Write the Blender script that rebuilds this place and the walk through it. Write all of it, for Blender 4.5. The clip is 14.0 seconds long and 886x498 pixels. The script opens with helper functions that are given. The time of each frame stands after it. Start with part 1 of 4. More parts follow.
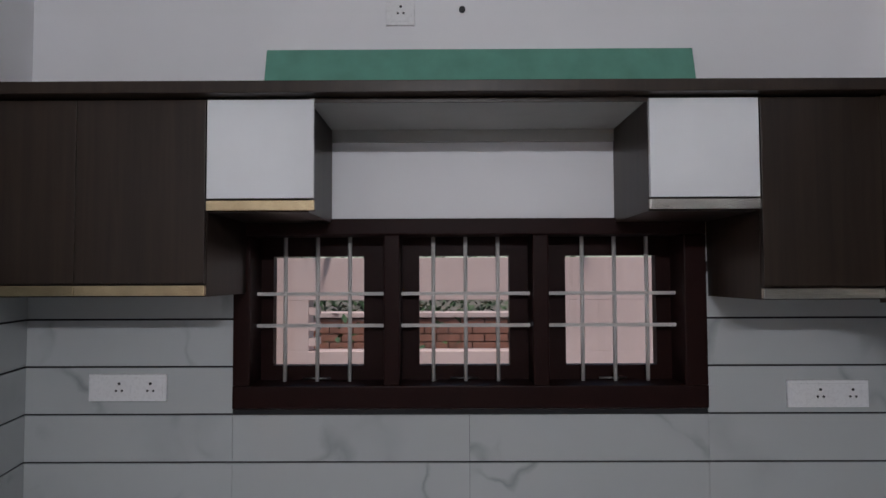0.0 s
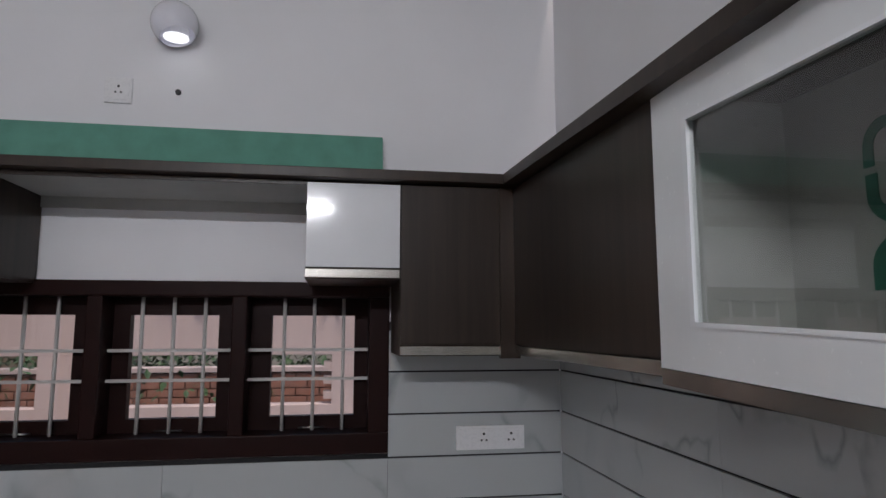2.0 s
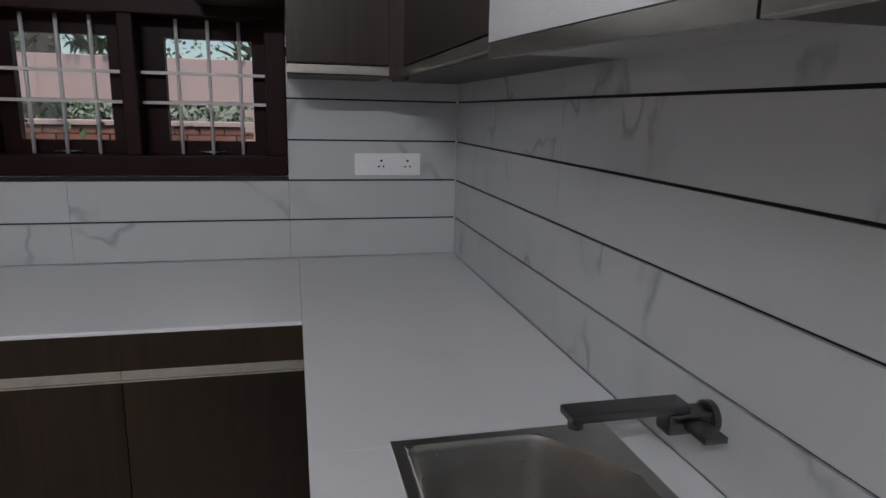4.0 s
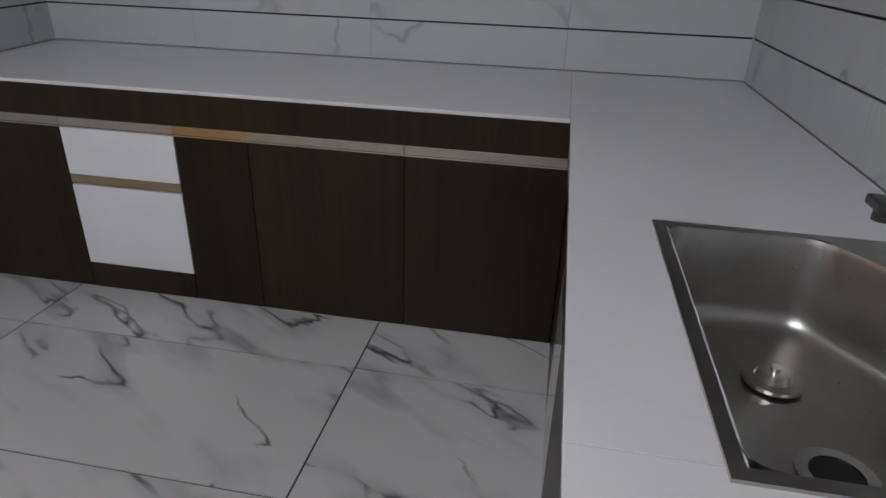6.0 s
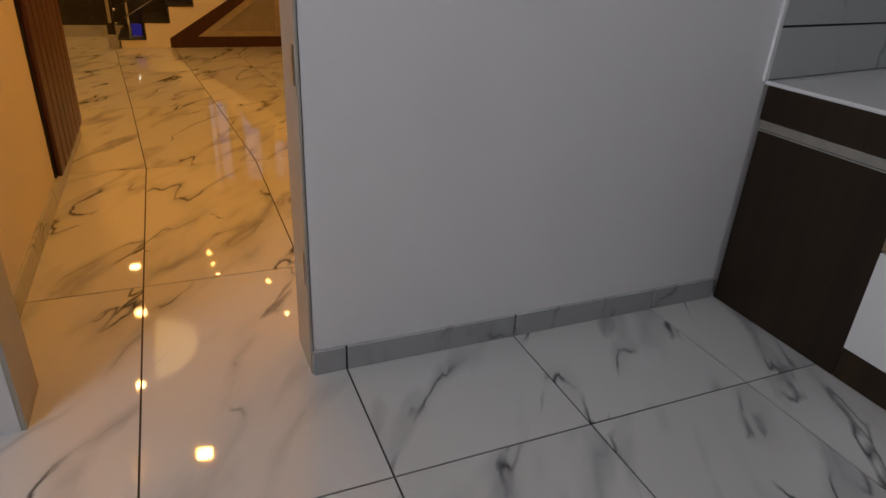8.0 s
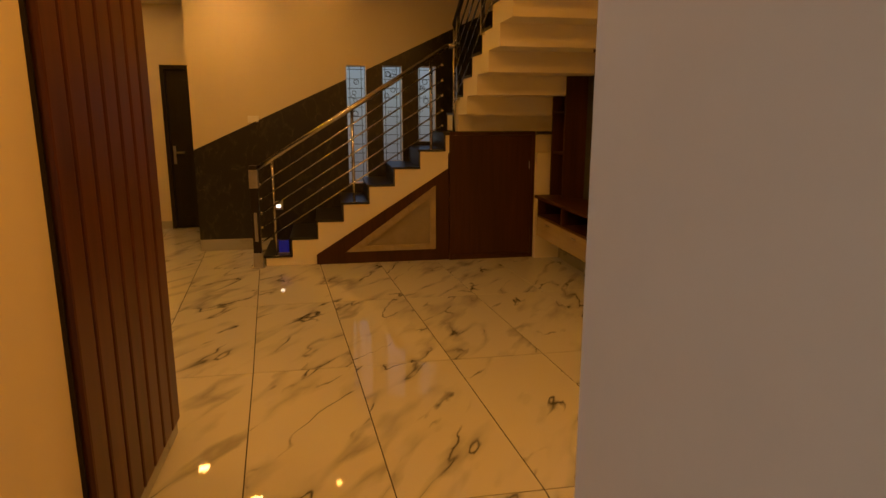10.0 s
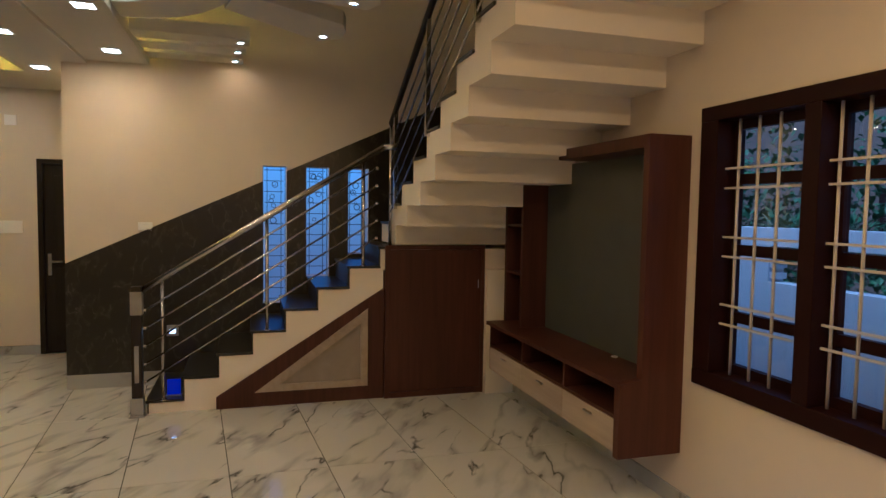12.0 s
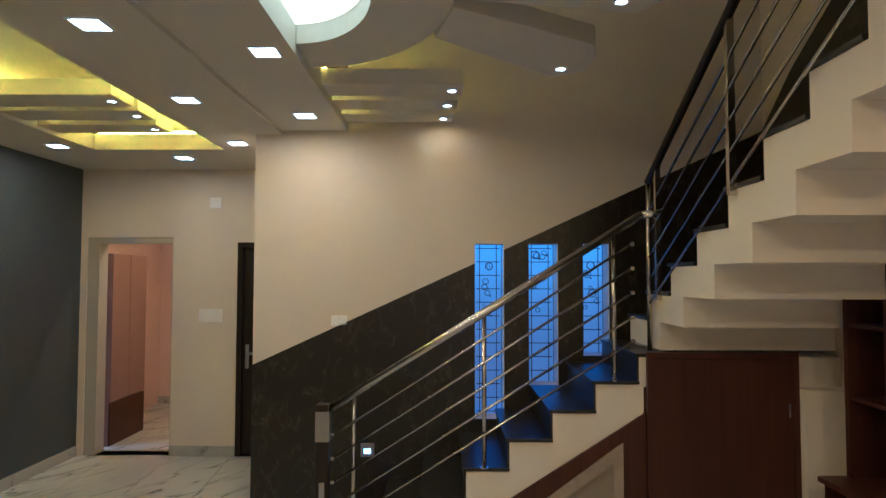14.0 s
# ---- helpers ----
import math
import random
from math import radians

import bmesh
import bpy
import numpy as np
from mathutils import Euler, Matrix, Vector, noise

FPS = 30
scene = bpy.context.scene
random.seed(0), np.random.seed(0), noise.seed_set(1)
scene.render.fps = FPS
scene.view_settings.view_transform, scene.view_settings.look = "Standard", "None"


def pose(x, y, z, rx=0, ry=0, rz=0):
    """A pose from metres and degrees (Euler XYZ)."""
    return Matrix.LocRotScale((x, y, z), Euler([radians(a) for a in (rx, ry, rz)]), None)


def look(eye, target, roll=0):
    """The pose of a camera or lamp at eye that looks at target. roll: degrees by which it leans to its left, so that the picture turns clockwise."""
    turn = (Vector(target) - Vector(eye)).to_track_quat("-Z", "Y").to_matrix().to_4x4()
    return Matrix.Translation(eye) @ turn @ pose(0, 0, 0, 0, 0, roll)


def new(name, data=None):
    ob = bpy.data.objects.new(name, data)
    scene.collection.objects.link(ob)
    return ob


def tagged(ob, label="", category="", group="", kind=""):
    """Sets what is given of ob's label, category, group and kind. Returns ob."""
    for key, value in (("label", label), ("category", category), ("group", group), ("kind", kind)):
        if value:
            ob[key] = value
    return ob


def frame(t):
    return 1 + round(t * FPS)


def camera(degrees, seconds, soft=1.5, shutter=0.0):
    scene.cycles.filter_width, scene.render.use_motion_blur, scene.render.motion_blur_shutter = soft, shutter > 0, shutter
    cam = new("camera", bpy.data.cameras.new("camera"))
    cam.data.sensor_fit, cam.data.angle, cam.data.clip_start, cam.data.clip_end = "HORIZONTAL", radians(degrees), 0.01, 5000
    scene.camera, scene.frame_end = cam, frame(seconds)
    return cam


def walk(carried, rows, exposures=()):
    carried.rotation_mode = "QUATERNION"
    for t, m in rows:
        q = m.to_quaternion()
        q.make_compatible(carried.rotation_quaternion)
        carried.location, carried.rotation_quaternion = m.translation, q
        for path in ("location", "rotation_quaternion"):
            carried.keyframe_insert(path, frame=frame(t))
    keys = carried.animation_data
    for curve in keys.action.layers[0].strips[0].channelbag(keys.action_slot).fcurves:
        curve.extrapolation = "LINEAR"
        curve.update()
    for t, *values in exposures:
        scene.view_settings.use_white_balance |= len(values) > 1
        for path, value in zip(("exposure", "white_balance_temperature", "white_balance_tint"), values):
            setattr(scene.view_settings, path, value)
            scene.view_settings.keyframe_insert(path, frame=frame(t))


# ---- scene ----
cam = camera(70.0, 14.0, soft=1.5)
PATH = [
    (0, (1.434, -2.385, 1.726), (1.425, -0.387, 1.813), -0.2),
    (0.5, (1.646, -2.438, 1.749), (1.662, -0.443, 1.888), -0.2),
    (1, (1.842, -2.584, 1.768), (2.014, -0.604, 1.985), 0.0),
    (1.5, (1.99, -2.717, 1.761), (2.281, -0.752, 1.994), 0.1),
    (2, (2.2, -2.738, 1.75), (2.518, -0.779, 2.0), -0.0),
    (2.5, (2.397, -2.764, 1.763), (2.729, -0.807, 2.005), 0.1),
    (3, (2.439, -2.832, 1.71), (2.828, -0.876, 1.863), 0.3),
    (3.5, (2.438, -2.882, 1.599), (2.876, -0.93, 1.457), 0.6),
    (3.7, (2.436, -2.878, 1.56), (2.894, -0.939, 1.296), 0.7),
    (5.8, (2.425, -2.976, 1.382), (2.302, -1.179, 0.511), 1.9),
    (6, (2.402, -2.942, 1.344), (2.093, -1.164, 0.481), 1.9),
    (6.5, (2.27, -2.866, 1.361), (1.53, -1.243, 0.457), 2.0),
    (7, (2.116, -2.8, 1.325), (0.948, -1.452, 0.42), 2.5),
    (7.5, (1.899, -2.817, 1.266), (0.431, -1.782, 0.386), 3.5),
    (8, (1.625, -2.796, 1.241), (-0.022, -2.075, 0.364), 3.1),
    (8.2, (1.499, -2.785, 1.233), (-0.206, -2.178, 0.383), 2.0),
    (10.3, (-0.062, -2.598, 1.52), (-1.991, -2.207, 1.166), 1.1),
    (10.5, (-0.123, -2.572, 1.518), (-2.037, -2.077, 1.215), 1.2),
    (11, (-0.375, -2.467, 1.578), (-2.266, -1.853, 1.36), 1.0),
    (11.5, (-0.681, -2.487, 1.617), (-2.571, -1.851, 1.467), 0.9),
    (12, (-1.024, -2.491, 1.646), (-2.935, -1.912, 1.523), 0.9),
    (12.5, (-1.395, -2.452, 1.636), (-3.332, -1.963, 1.534), 0.8),
    (13, (-1.76, -2.484, 1.631), (-3.72, -2.088, 1.569), 0.8),
    (13.5, (-2.161, -2.57, 1.71), (-4.146, -2.325, 1.704), 0.4),
    (14, (-2.501, -2.599, 1.79), (-4.499, -2.612, 1.877), 0.1),
]
EXPO = [(0, 0.0, 6500, 10), (3.0, 0.0, 6500, 10), (3.7, 0.05, 6500, 10), (5.8, 0.13, 6500, 10), (6.5, 0.1, 6500, 10), (7.5, -0.06, 6500, 10), (8.2, -0.25, 6750, 10), (10.3, -0.52, 8000, 13), (10.6, -0.46, 7600, 13), (11, -0.27, 5000, 11), (11.5, -0.1, 4250, 9), (12, 0.0, 3600, 6), (13, 0.1, 3420, 4), (14, 0.15, 3220, 3)]
walk(cam, [(t, look(e, g, r)) for t, e, g, r in PATH], EXPO)

# ---- world and light ----
world = bpy.data.worlds.new("dusk")
scene.world = world
world.use_nodes = True
wn = world.node_tree
sky = wn.nodes.new("ShaderNodeTexSky")
sky.sky_type = "NISHITA"
sky.sun_disc = False
sky.sun_elevation, sky.sun_rotation = radians(66), radians(170)
wn.nodes["Background"].inputs[1].default_value = 0.105
wn.links.new(sky.outputs[0], wn.nodes["Background"].inputs[0])
sun = new("sun", bpy.data.lights.new("sun", "SUN"))
sun.data.energy, sun.data.angle, sun.data.color = 2.9, radians(12), (1.0, 0.86, 0.78)
sun.matrix_world = look((0, 0, 30), (-2.3, 13.15, 0))

WARM = (1, 0.407, 0.0562)
COOL = (0.925, 0.93, 1.0)
YELLOW = (1.0, 0.50, 0.0)


def lamp(name, place, aim, size, watts, colour, size_y=None):
    data = bpy.data.lights.new(name, "AREA")
    data.shape, data.size, data.size_y = "RECTANGLE", size, size_y or size
    data.energy, data.color = watts, colour
    ob = new(name, data)
    ob.matrix_world = look(place, aim)
    return ob


# ---- materials ----
def nodes_of(name):
    m = bpy.data.materials.new(name)
    m.use_nodes = True
    nt = m.node_tree
    return m, nt, nt.nodes["Principled BSDF"]


def coords(nt, scale=(1, 1, 1), kind="Object", spread=0.0, turn=0):
    tc = nt.nodes.new("ShaderNodeTexCoord")
    mp = nt.nodes.new("ShaderNodeMapping")
    mp.inputs["Scale"].default_value = scale
    mp.inputs["Rotation"].default_value = (0, 0, radians(turn))
    nt.links.new(tc.outputs[kind], mp.inputs["Vector"])
    if spread:
        oi = nt.nodes.new("ShaderNodeObjectInfo")
        mul = nt.nodes.new("ShaderNodeMath")
        mul.operation = "MULTIPLY"
        mul.inputs[1].default_value = spread
        nt.links.new(oi.outputs["Random"], mul.inputs[0])
        cb = nt.nodes.new("ShaderNodeCombineXYZ")
        for i in range(3):
            nt.links.new(mul.outputs[0], cb.inputs[i])
        nt.links.new(cb.outputs[0], mp.inputs["Location"])
    return mp.outputs[0]


def noise_tex(nt, vec, scale, detail=4, rough=0.55, distortion=0.0):
    n = nt.nodes.new("ShaderNodeTexNoise")
    n.inputs["Scale"].default_value, n.inputs["Detail"].default_value = scale, detail
    n.inputs["Roughness"].default_value, n.inputs["Distortion"].default_value = rough, distortion
    nt.links.new(vec, n.inputs["Vector"])
    return n.outputs["Fac"]


def ramp(nt, fac, stops):
    r = nt.nodes.new("ShaderNodeValToRGB")
    el = r.color_ramp.elements
    while len(el) < len(stops):
        el.new(0.5)
    for e, (p, c) in zip(el, stops):
        e.position, e.color = p, (*c, 1)
    nt.links.new(fac, r.inputs[0])
    return r.outputs[0]


def mix(nt, fac, a, b, mode="MIX"):
    m = nt.nodes.new("ShaderNodeMix")
    m.data_type, m.blend_type = "RGBA", mode
    for sock, v in ((m.inputs[0], fac), (m.inputs[6], a), (m.inputs[7], b)):
        if isinstance(v, (int, float)):
            sock.default_value = v
        elif isinstance(v, tuple):
            sock.default_value = (*v, 1)
        else:
            nt.links.new(v, sock)
    return m.outputs[2]


def bump(nt, b, height, strength, distance=0.002):
    n = nt.nodes.new("ShaderNodeBump")
    n.inputs["Strength"].default_value, n.inputs["Distance"].default_value = strength, distance
    nt.links.new(height, n.inputs["Height"])
    nt.links.new(n.outputs[0], b.inputs["Normal"])


def plain(name, colour, rough=0.5, metal=0.0, vary=0.06, scale=6.0, relief=0.0, coat=0.0, spec=0.5):
    m, nt, b = nodes_of(name)
    v = coords(nt)
    n = noise_tex(nt, v, scale, 5)
    lo = tuple(c * (1 - vary) for c in colour)
    hi = tuple(min(1, c * (1 + vary)) for c in colour)
    nt.links.new(ramp(nt, n, [(0.3, lo), (0.7, hi)]), b.inputs["Base Color"])
    fine = noise_tex(nt, v, scale * 14, 3)
    rr = nt.nodes.new("ShaderNodeMapRange")
    rr.inputs["To Min"].default_value, rr.inputs["To Max"].default_value = max(0.02, rough - 0.06), min(1, rough + 0.06)
    nt.links.new(fine, rr.inputs["Value"])
    nt.links.new(rr.outputs[0], b.inputs["Roughness"])
    b.inputs["Metallic"].default_value = metal
    b.inputs["Coat Weight"].default_value = coat
    b.inputs["Specular IOR Level"].default_value = spec
    if relief:
        bump(nt, b, fine, relief)
    return m


def wood(name, dark, light, rough=0.38, axis=2, fine=26.0):
    m, nt, b = nodes_of(name)
    sc = [fine, fine, fine]
    sc[axis] = fine / 22
    v = coords(nt, tuple(sc), spread=7.0)
    n = noise_tex(nt, v, 1.0, 8, 0.62, 0.35)
    sc2 = [2.2, 2.2, 2.2]
    sc2[axis] = 0.35
    big = noise_tex(nt, coords(nt, tuple(sc2), spread=5.0), 1.0, 3)
    c1 = ramp(nt, n, [(0.32, dark), (0.68, light)])
    c2 = mix(nt, 0.45, c1, ramp(nt, big, [(0.3, tuple(x * 0.75 for x in dark)), (0.75, tuple(x * 1.15 for x in light))]))
    nt.links.new(c2, b.inputs["Base Color"])
    b.inputs["Roughness"].default_value = rough
    b.inputs["Specular IOR Level"].default_value = 0.3
    bump(nt, b, n, 0.12, 0.0006)
    return m


def marble(name, base, cloud, vein, scale=1.0, spread=40.0, rough=0.06, amount=1.0, turn=-60):
    m, nt, b = nodes_of(name)
    st = nt.nodes.new("ShaderNodeVectorMath")
    st.operation = "MULTIPLY"
    st.inputs[1].default_value = (scale * 2.5, scale * 0.75, scale * 1.4)
    nt.links.new(coords(nt, (1, 1, 1), spread=spread, turn=turn), st.inputs[0])
    v = st.outputs[0]
    warp = nt.nodes.new("ShaderNodeTexNoise")
    warp.inputs["Scale"].default_value, warp.inputs["Detail"].default_value = 1.6, 5
    nt.links.new(v, warp.inputs["Vector"])
    add = nt.nodes.new("ShaderNodeVectorMath")
    add.operation = "MULTIPLY_ADD"
    add.inputs[1].default_value = (0.46, 0.46, 0.46)
    nt.links.new(warp.outputs["Color"], add.inputs[0])
    nt.links.new(v, add.inputs[2])
    wv = nt.nodes.new("ShaderNodeTexNoise")
    wv.inputs["Scale"].default_value, wv.inputs["Detail"].default_value = 1.25, 3
    wv.inputs["Roughness"].default_value = 0.45
    nt.links.new(add.outputs[0], wv.inputs["Vector"])
    # thin dark lines where the field crosses one half
    ab = nt.nodes.new("ShaderNodeMath")
    ab.operation = "SUBTRACT"
    ab.inputs[1].default_value = 0.5
    nt.links.new(wv.outputs["Fac"], ab.inputs[0])
    ab2 = nt.nodes.new("ShaderNodeMath")
    ab2.operation = "ABSOLUTE"
    nt.links.new(ab.outputs[0], ab2.inputs[0])
    line = ramp(nt, ab2.outputs[0], [(0.0, (1, 1, 1)), (0.016, (0, 0, 0))])
    gate = ramp(nt, noise_tex(nt, v, 2.3, 2), [(0.49, (0, 0, 0)), (0.62, (amount, amount, amount))])
    soft = ramp(nt, ab2.outputs[0], [(0.0, (1, 1, 1)), (0.075, (0, 0, 0))])
    gate2 = ramp(nt, noise_tex(nt, v, 1.7, 2), [(0.42, (0, 0, 0)), (0.66, (0.8 * amount, 0.8 * amount, 0.8 * amount))])
    lines = mix(nt, 1.0, line, gate, "MULTIPLY")
    clouds = mix(nt, 1.0, soft, gate2, "MULTIPLY")
    c = mix(nt, clouds, base, cloud)
    c = mix(nt, lines, c, vein)
    nt.links.new(c, b.inputs["Base Color"])
    b.inputs["Roughness"].default_value = rough
    return m


def glass(name, tint=(0.9, 0.95, 0.95), rough=0.0, ior=1.45):
    m, nt, b = nodes_of(name)
    b.inputs["Base Color"].default_value = (*tint, 1)
    b.inputs["Transmission Weight"].default_value = 1.0
    b.inputs["Roughness"].default_value, b.inputs["IOR"].default_value = rough, ior
    return m


def glow(name, colour, strength):
    m, nt, b = nodes_of(name)
    b.inputs["Base Color"].default_value = (0.9, 0.9, 0.9, 1)
    b.inputs["Emission Color"].default_value = (*colour, 1)
    b.inputs["Emission Strength"].default_value = strength
    return m


M_WALL = plain("white_wall_paint", (0.82, 0.82, 0.84), 0.55, vary=0.03, scale=1.3, relief=0.08)
M_HALL = plain("cream_wall_paint", (0.66, 0.60, 0.49), 0.6, vary=0.04, scale=1.1, relief=0.10)
M_STAIRW = plain("white_stair_plaster", (0.80, 0.75, 0.65), 0.6, vary=0.03, scale=1.3, relief=0.08)
M_CEIL = plain("ceiling_paint", (0.62, 0.60, 0.54), 0.7, vary=0.03, scale=1.0, relief=0.06)
M_ACCENT = plain("slate_blue_paint", (0.056, 0.070, 0.094), 0.5, vary=0.08, scale=2.0, relief=0.08)
M_PINK = plain("pink_wall_paint", (0.72, 0.55, 0.50), 0.65, vary=0.05, scale=1.5, relief=0.1)
M_TILE = marble("floor_marble_tile", (0.53, 0.54, 0.54), (0.26, 0.27, 0.28), (0.075, 0.078, 0.082), 1.15, amount=1.05, rough=0.035)
M_SPLASH = marble("wall_marble_tile", (0.50, 0.525, 0.53), (0.36, 0.38, 0.39), (0.16, 0.175, 0.18), 0.8, amount=0.5, rough=0.12)
M_GROUT = plain("dark_grout", (0.02, 0.02, 0.022), 0.9)
M_FGROUT = plain("grey_grout", (0.035, 0.032, 0.03), 0.9)
M_COUNTER = marble("white_quartz", (0.72, 0.73, 0.75), (0.62, 0.63, 0.65), (0.5, 0.51, 0.53), 0.5, amount=0.2, rough=0.16)
M_SKIRT = marble("grey_skirting_tile", (0.40, 0.41, 0.42), (0.30, 0.31, 0.32), (0.2, 0.2, 0.21), 1.5, rough=0.15)
M_WOOD = wood("dark_walnut_laminate", (0.016, 0.0105, 0.008), (0.047, 0.031, 0.022), 0.36)
M_WOODLOW = wood("brown_walnut_laminate", (0.010, 0.0062, 0.0034), (0.037, 0.022, 0.0115), 0.36)
M_MAHOG = wood("red_mahogany_laminate", (0.036, 0.0125, 0.0065), (0.086, 0.030, 0.0135), 0.42)
M_FRAME = plain("dark_brown_frame_paint", (0.017, 0.0050, 0.0042), 0.46, vary=0.15, scale=9, spec=0.12)
M_BLACKWOOD = wood("black_door_wood", (0.010, 0.008, 0.007), (0.028, 0.020, 0.016), 0.4)
M_WHITE = plain("white_gloss_laminate", (0.76, 0.78, 0.80), 0.10, vary=0.02, coat=0.4)
M_WHITEFR = plain("white_laminate_frame", (0.72, 0.74, 0.75), 0.25, vary=0.03, coat=0.2)
M_INNER = plain("grey_cabinet_lining", (0.42, 0.42, 0.40), 0.6)
M_ALU = plain("brushed_aluminium_profile", (0.55, 0.53, 0.48), 0.22, 1.0, vary=0.1, scale=20)
M_BRASS = plain("champagne_profile", (0.58, 0.46, 0.28), 0.25, 1.0, vary=0.1, scale=20)
M_STEEL = plain("stainless_steel", (0.46, 0.45, 0.43), 0.30, 1.0, vary=0.08, scale=12)
M_CHROME = plain("polished_steel_rail", (0.58, 0.56, 0.53), 0.20, 1.0, vary=0.06, scale=12)
M_GRAPH = plain("graphite_tap_metal", (0.16, 0.16, 0.16), 0.3, 1.0)
M_BAR = plain("white_grille_paint", (0.56, 0.545, 0.525), 0.35, vary=0.08)
M_GRANITE = plain("black_granite", (0.014, 0.014, 0.015), 0.38, vary=0.5, scale=90)
M_DADO = marble("black_dado_tile", (0.017, 0.0145, 0.011), (0.062, 0.052, 0.036), (0.085, 0.07, 0.05), 3.2, rough=0.28, amount=0.8)
M_GREEN = plain("green_glass_sheet", (0.13, 0.33, 0.26), 0.22, vary=0.10, scale=9)
M_MARKGREEN = plain("green_sticker", (0.03, 0.16, 0.11), 0.5)
M_RECESS = plain("beige_recess_paint", (0.30, 0.26, 0.21), 0.6, vary=0.10)
M_TVBACK = plain("grey_green_back_panel", (0.072, 0.078, 0.076), 0.32, vary=0.06)
M_CREAM = wood("cream_drawer_laminate", (0.33, 0.27, 0.195), (0.46, 0.39, 0.295), 0.4, axis=0)
M_PLASTIC = plain("white_switch_plastic", (0.84, 0.84, 0.85), 0.28, vary=0.02)
M_HOLE = plain("dark_socket_hole", (0.01, 0.01, 0.012), 0.6)
M_GLASS = glass("clear_glass")
M_CABGLASS = glass("smoked_cabinet_glass", (0.72, 0.74, 0.72))
M_FROST = glass("frosted_blue_glass", (0.66, 0.78, 1.0), 0.5, 1.15)
M_LEAD = plain("dark_lead_line", (0.03, 0.035, 0.05), 0.5)
M_GLOBE = plain("white_glass_globe", (0.80, 0.80, 0.86), 0.2)
M_TUBE = glow("tube_light_glow", COOL, 14.0)
M_LED = glow("warm_led_panel", (1.0, 0.80, 0.52), 22.0)
M_BULB = glow("globe_lamp_glow", (0.95, 0.95, 1.0), 1.2)
M_COVE = glow("yellow_led_strip", YELLOW, 60.0)
# Emission for a patch of blue light at the stair foot, not a fitting.
M_BLUEGLOW = glow("blue_patch_glow", (0.012, 0.04, 1.0), 0.12)
M_BLUEGLOW.node_tree.nodes["Principled BSDF"].inputs["Base Color"].default_value = (0.01, 0.02, 0.10, 1)
M_GROUND = plain("outdoor_soil", (0.16, 0.13, 0.10), 0.95, vary=0.3, scale=3, relief=0.6)
M_PLASTER = plain("pale_pink_plaster", (0.66, 0.51, 0.495), 0.85, vary=0.06, scale=1.2, relief=0.3)
M_OUTWHITE = plain("white_outdoor_plaster", (0.66, 0.66, 0.68), 0.85, vary=0.06, scale=1.2, relief=0.3)
M_BRICK = plain("red_brick", (0.32, 0.14, 0.10), 0.9, vary=0.25, scale=12, relief=0.5)
M_LEAF = plain("green_leaf", (0.05, 0.11, 0.035), 0.6, vary=0.4, scale=5)
M_OUTBROWN = plain("brown_outdoor_plaster", (0.17, 0.12, 0.085), 0.85, vary=0.1, scale=1.5, relief=0.3)
M_JAMB = plain("beige_jamb_paint", (0.42, 0.40, 0.35), 0.45, vary=0.06, scale=4, relief=0.1)
M_SLAT = wood("red_brown_slat_wood", (0.045, 0.014, 0.008), (0.11, 0.036, 0.02), 0.35)


# ---- building helpers ----
def bm_box(bm, x0, x1, y0, y1, z0, z1):
    vs = [bm.verts.new((x, y, z)) for x in (min(x0, x1), max(x0, x1)) for y in (min(y0, y1), max(y0, y1)) for z in (min(z0, z1), max(z0, z1))]
    for f in ((0, 1, 3, 2), (4, 6, 7, 5), (0, 4, 5, 1), (2, 3, 7, 6), (0, 2, 6, 4), (1, 5, 7, 3)):
        bm.faces.new([vs[i] for i in f])


def box(x0, x1, y0, y1, z0, z1, bevel=0.0):
    bm = bmesh.new()
    bm_box(bm, x0, x1, y0, y1, z0, z1)
    bmesh.ops.recalc_face_normals(bm, faces=bm.faces)
    if bevel:
        bmesh.ops.bevel(bm, geom=bm.edges[:], offset=bevel, segments=2, affect="EDGES", profile=0.6)
    return bm


def boxes(*dims):
    bm = bmesh.new()
    for d in dims:
        bm_box(bm, *d)
    bmesh.ops.recalc_face_normals(bm, faces=bm.faces)
    return bm


def prism(points, axis, a, b, bevel=0.0):
    """A flat outline swept along one axis: points are the other two coordinates in order."""
    bm = bmesh.new()

    def at(p, v):
        q = list(p)
        q.insert(axis, v)
        return bm.verts.new(q)
    lo, hi = [at(p, a) for p in points], [at(p, b) for p in points]
    bm.faces.new(lo)
    bm.faces.new(hi[::-1])
    n = len(points)
    for i in range(n):
        bm.faces.new((lo[i], hi[i], hi[(i + 1) % n], lo[(i + 1) % n]))
    bmesh.ops.recalc_face_normals(bm, faces=bm.faces)
    if bevel:
        bmesh.ops.bevel(bm, geom=bm.edges[:], offset=bevel, segments=1, affect="EDGES")
    return bm


def ring(outer, inner, axis, a, b):
    """A frame between two outlines of equal length."""
    bm = bmesh.new()

    def at(p, v):
        q = list(p)
        q.insert(axis, v)
        return bm.verts.new(q)
    sets = [[at(p, v) for p in pts] for v in (a, b) for pts in (outer, inner)]
    n = len(outer)
    for i in range(n):
        j = (i + 1) % n
        oa, ia, ob_, ib = sets
        bm.faces.new((oa[i], oa[j], ia[j], ia[i]))
        bm.faces.new((ob_[i], ib[i], ib[j], ob_[j]))
        bm.faces.new((oa[i], ob_[i], ob_[j], oa[j]))
        bm.faces.new((ia[i], ia[j], ib[j], ib[i]))
    bmesh.ops.recalc_face_normals(bm, faces=bm.faces)
    return bm


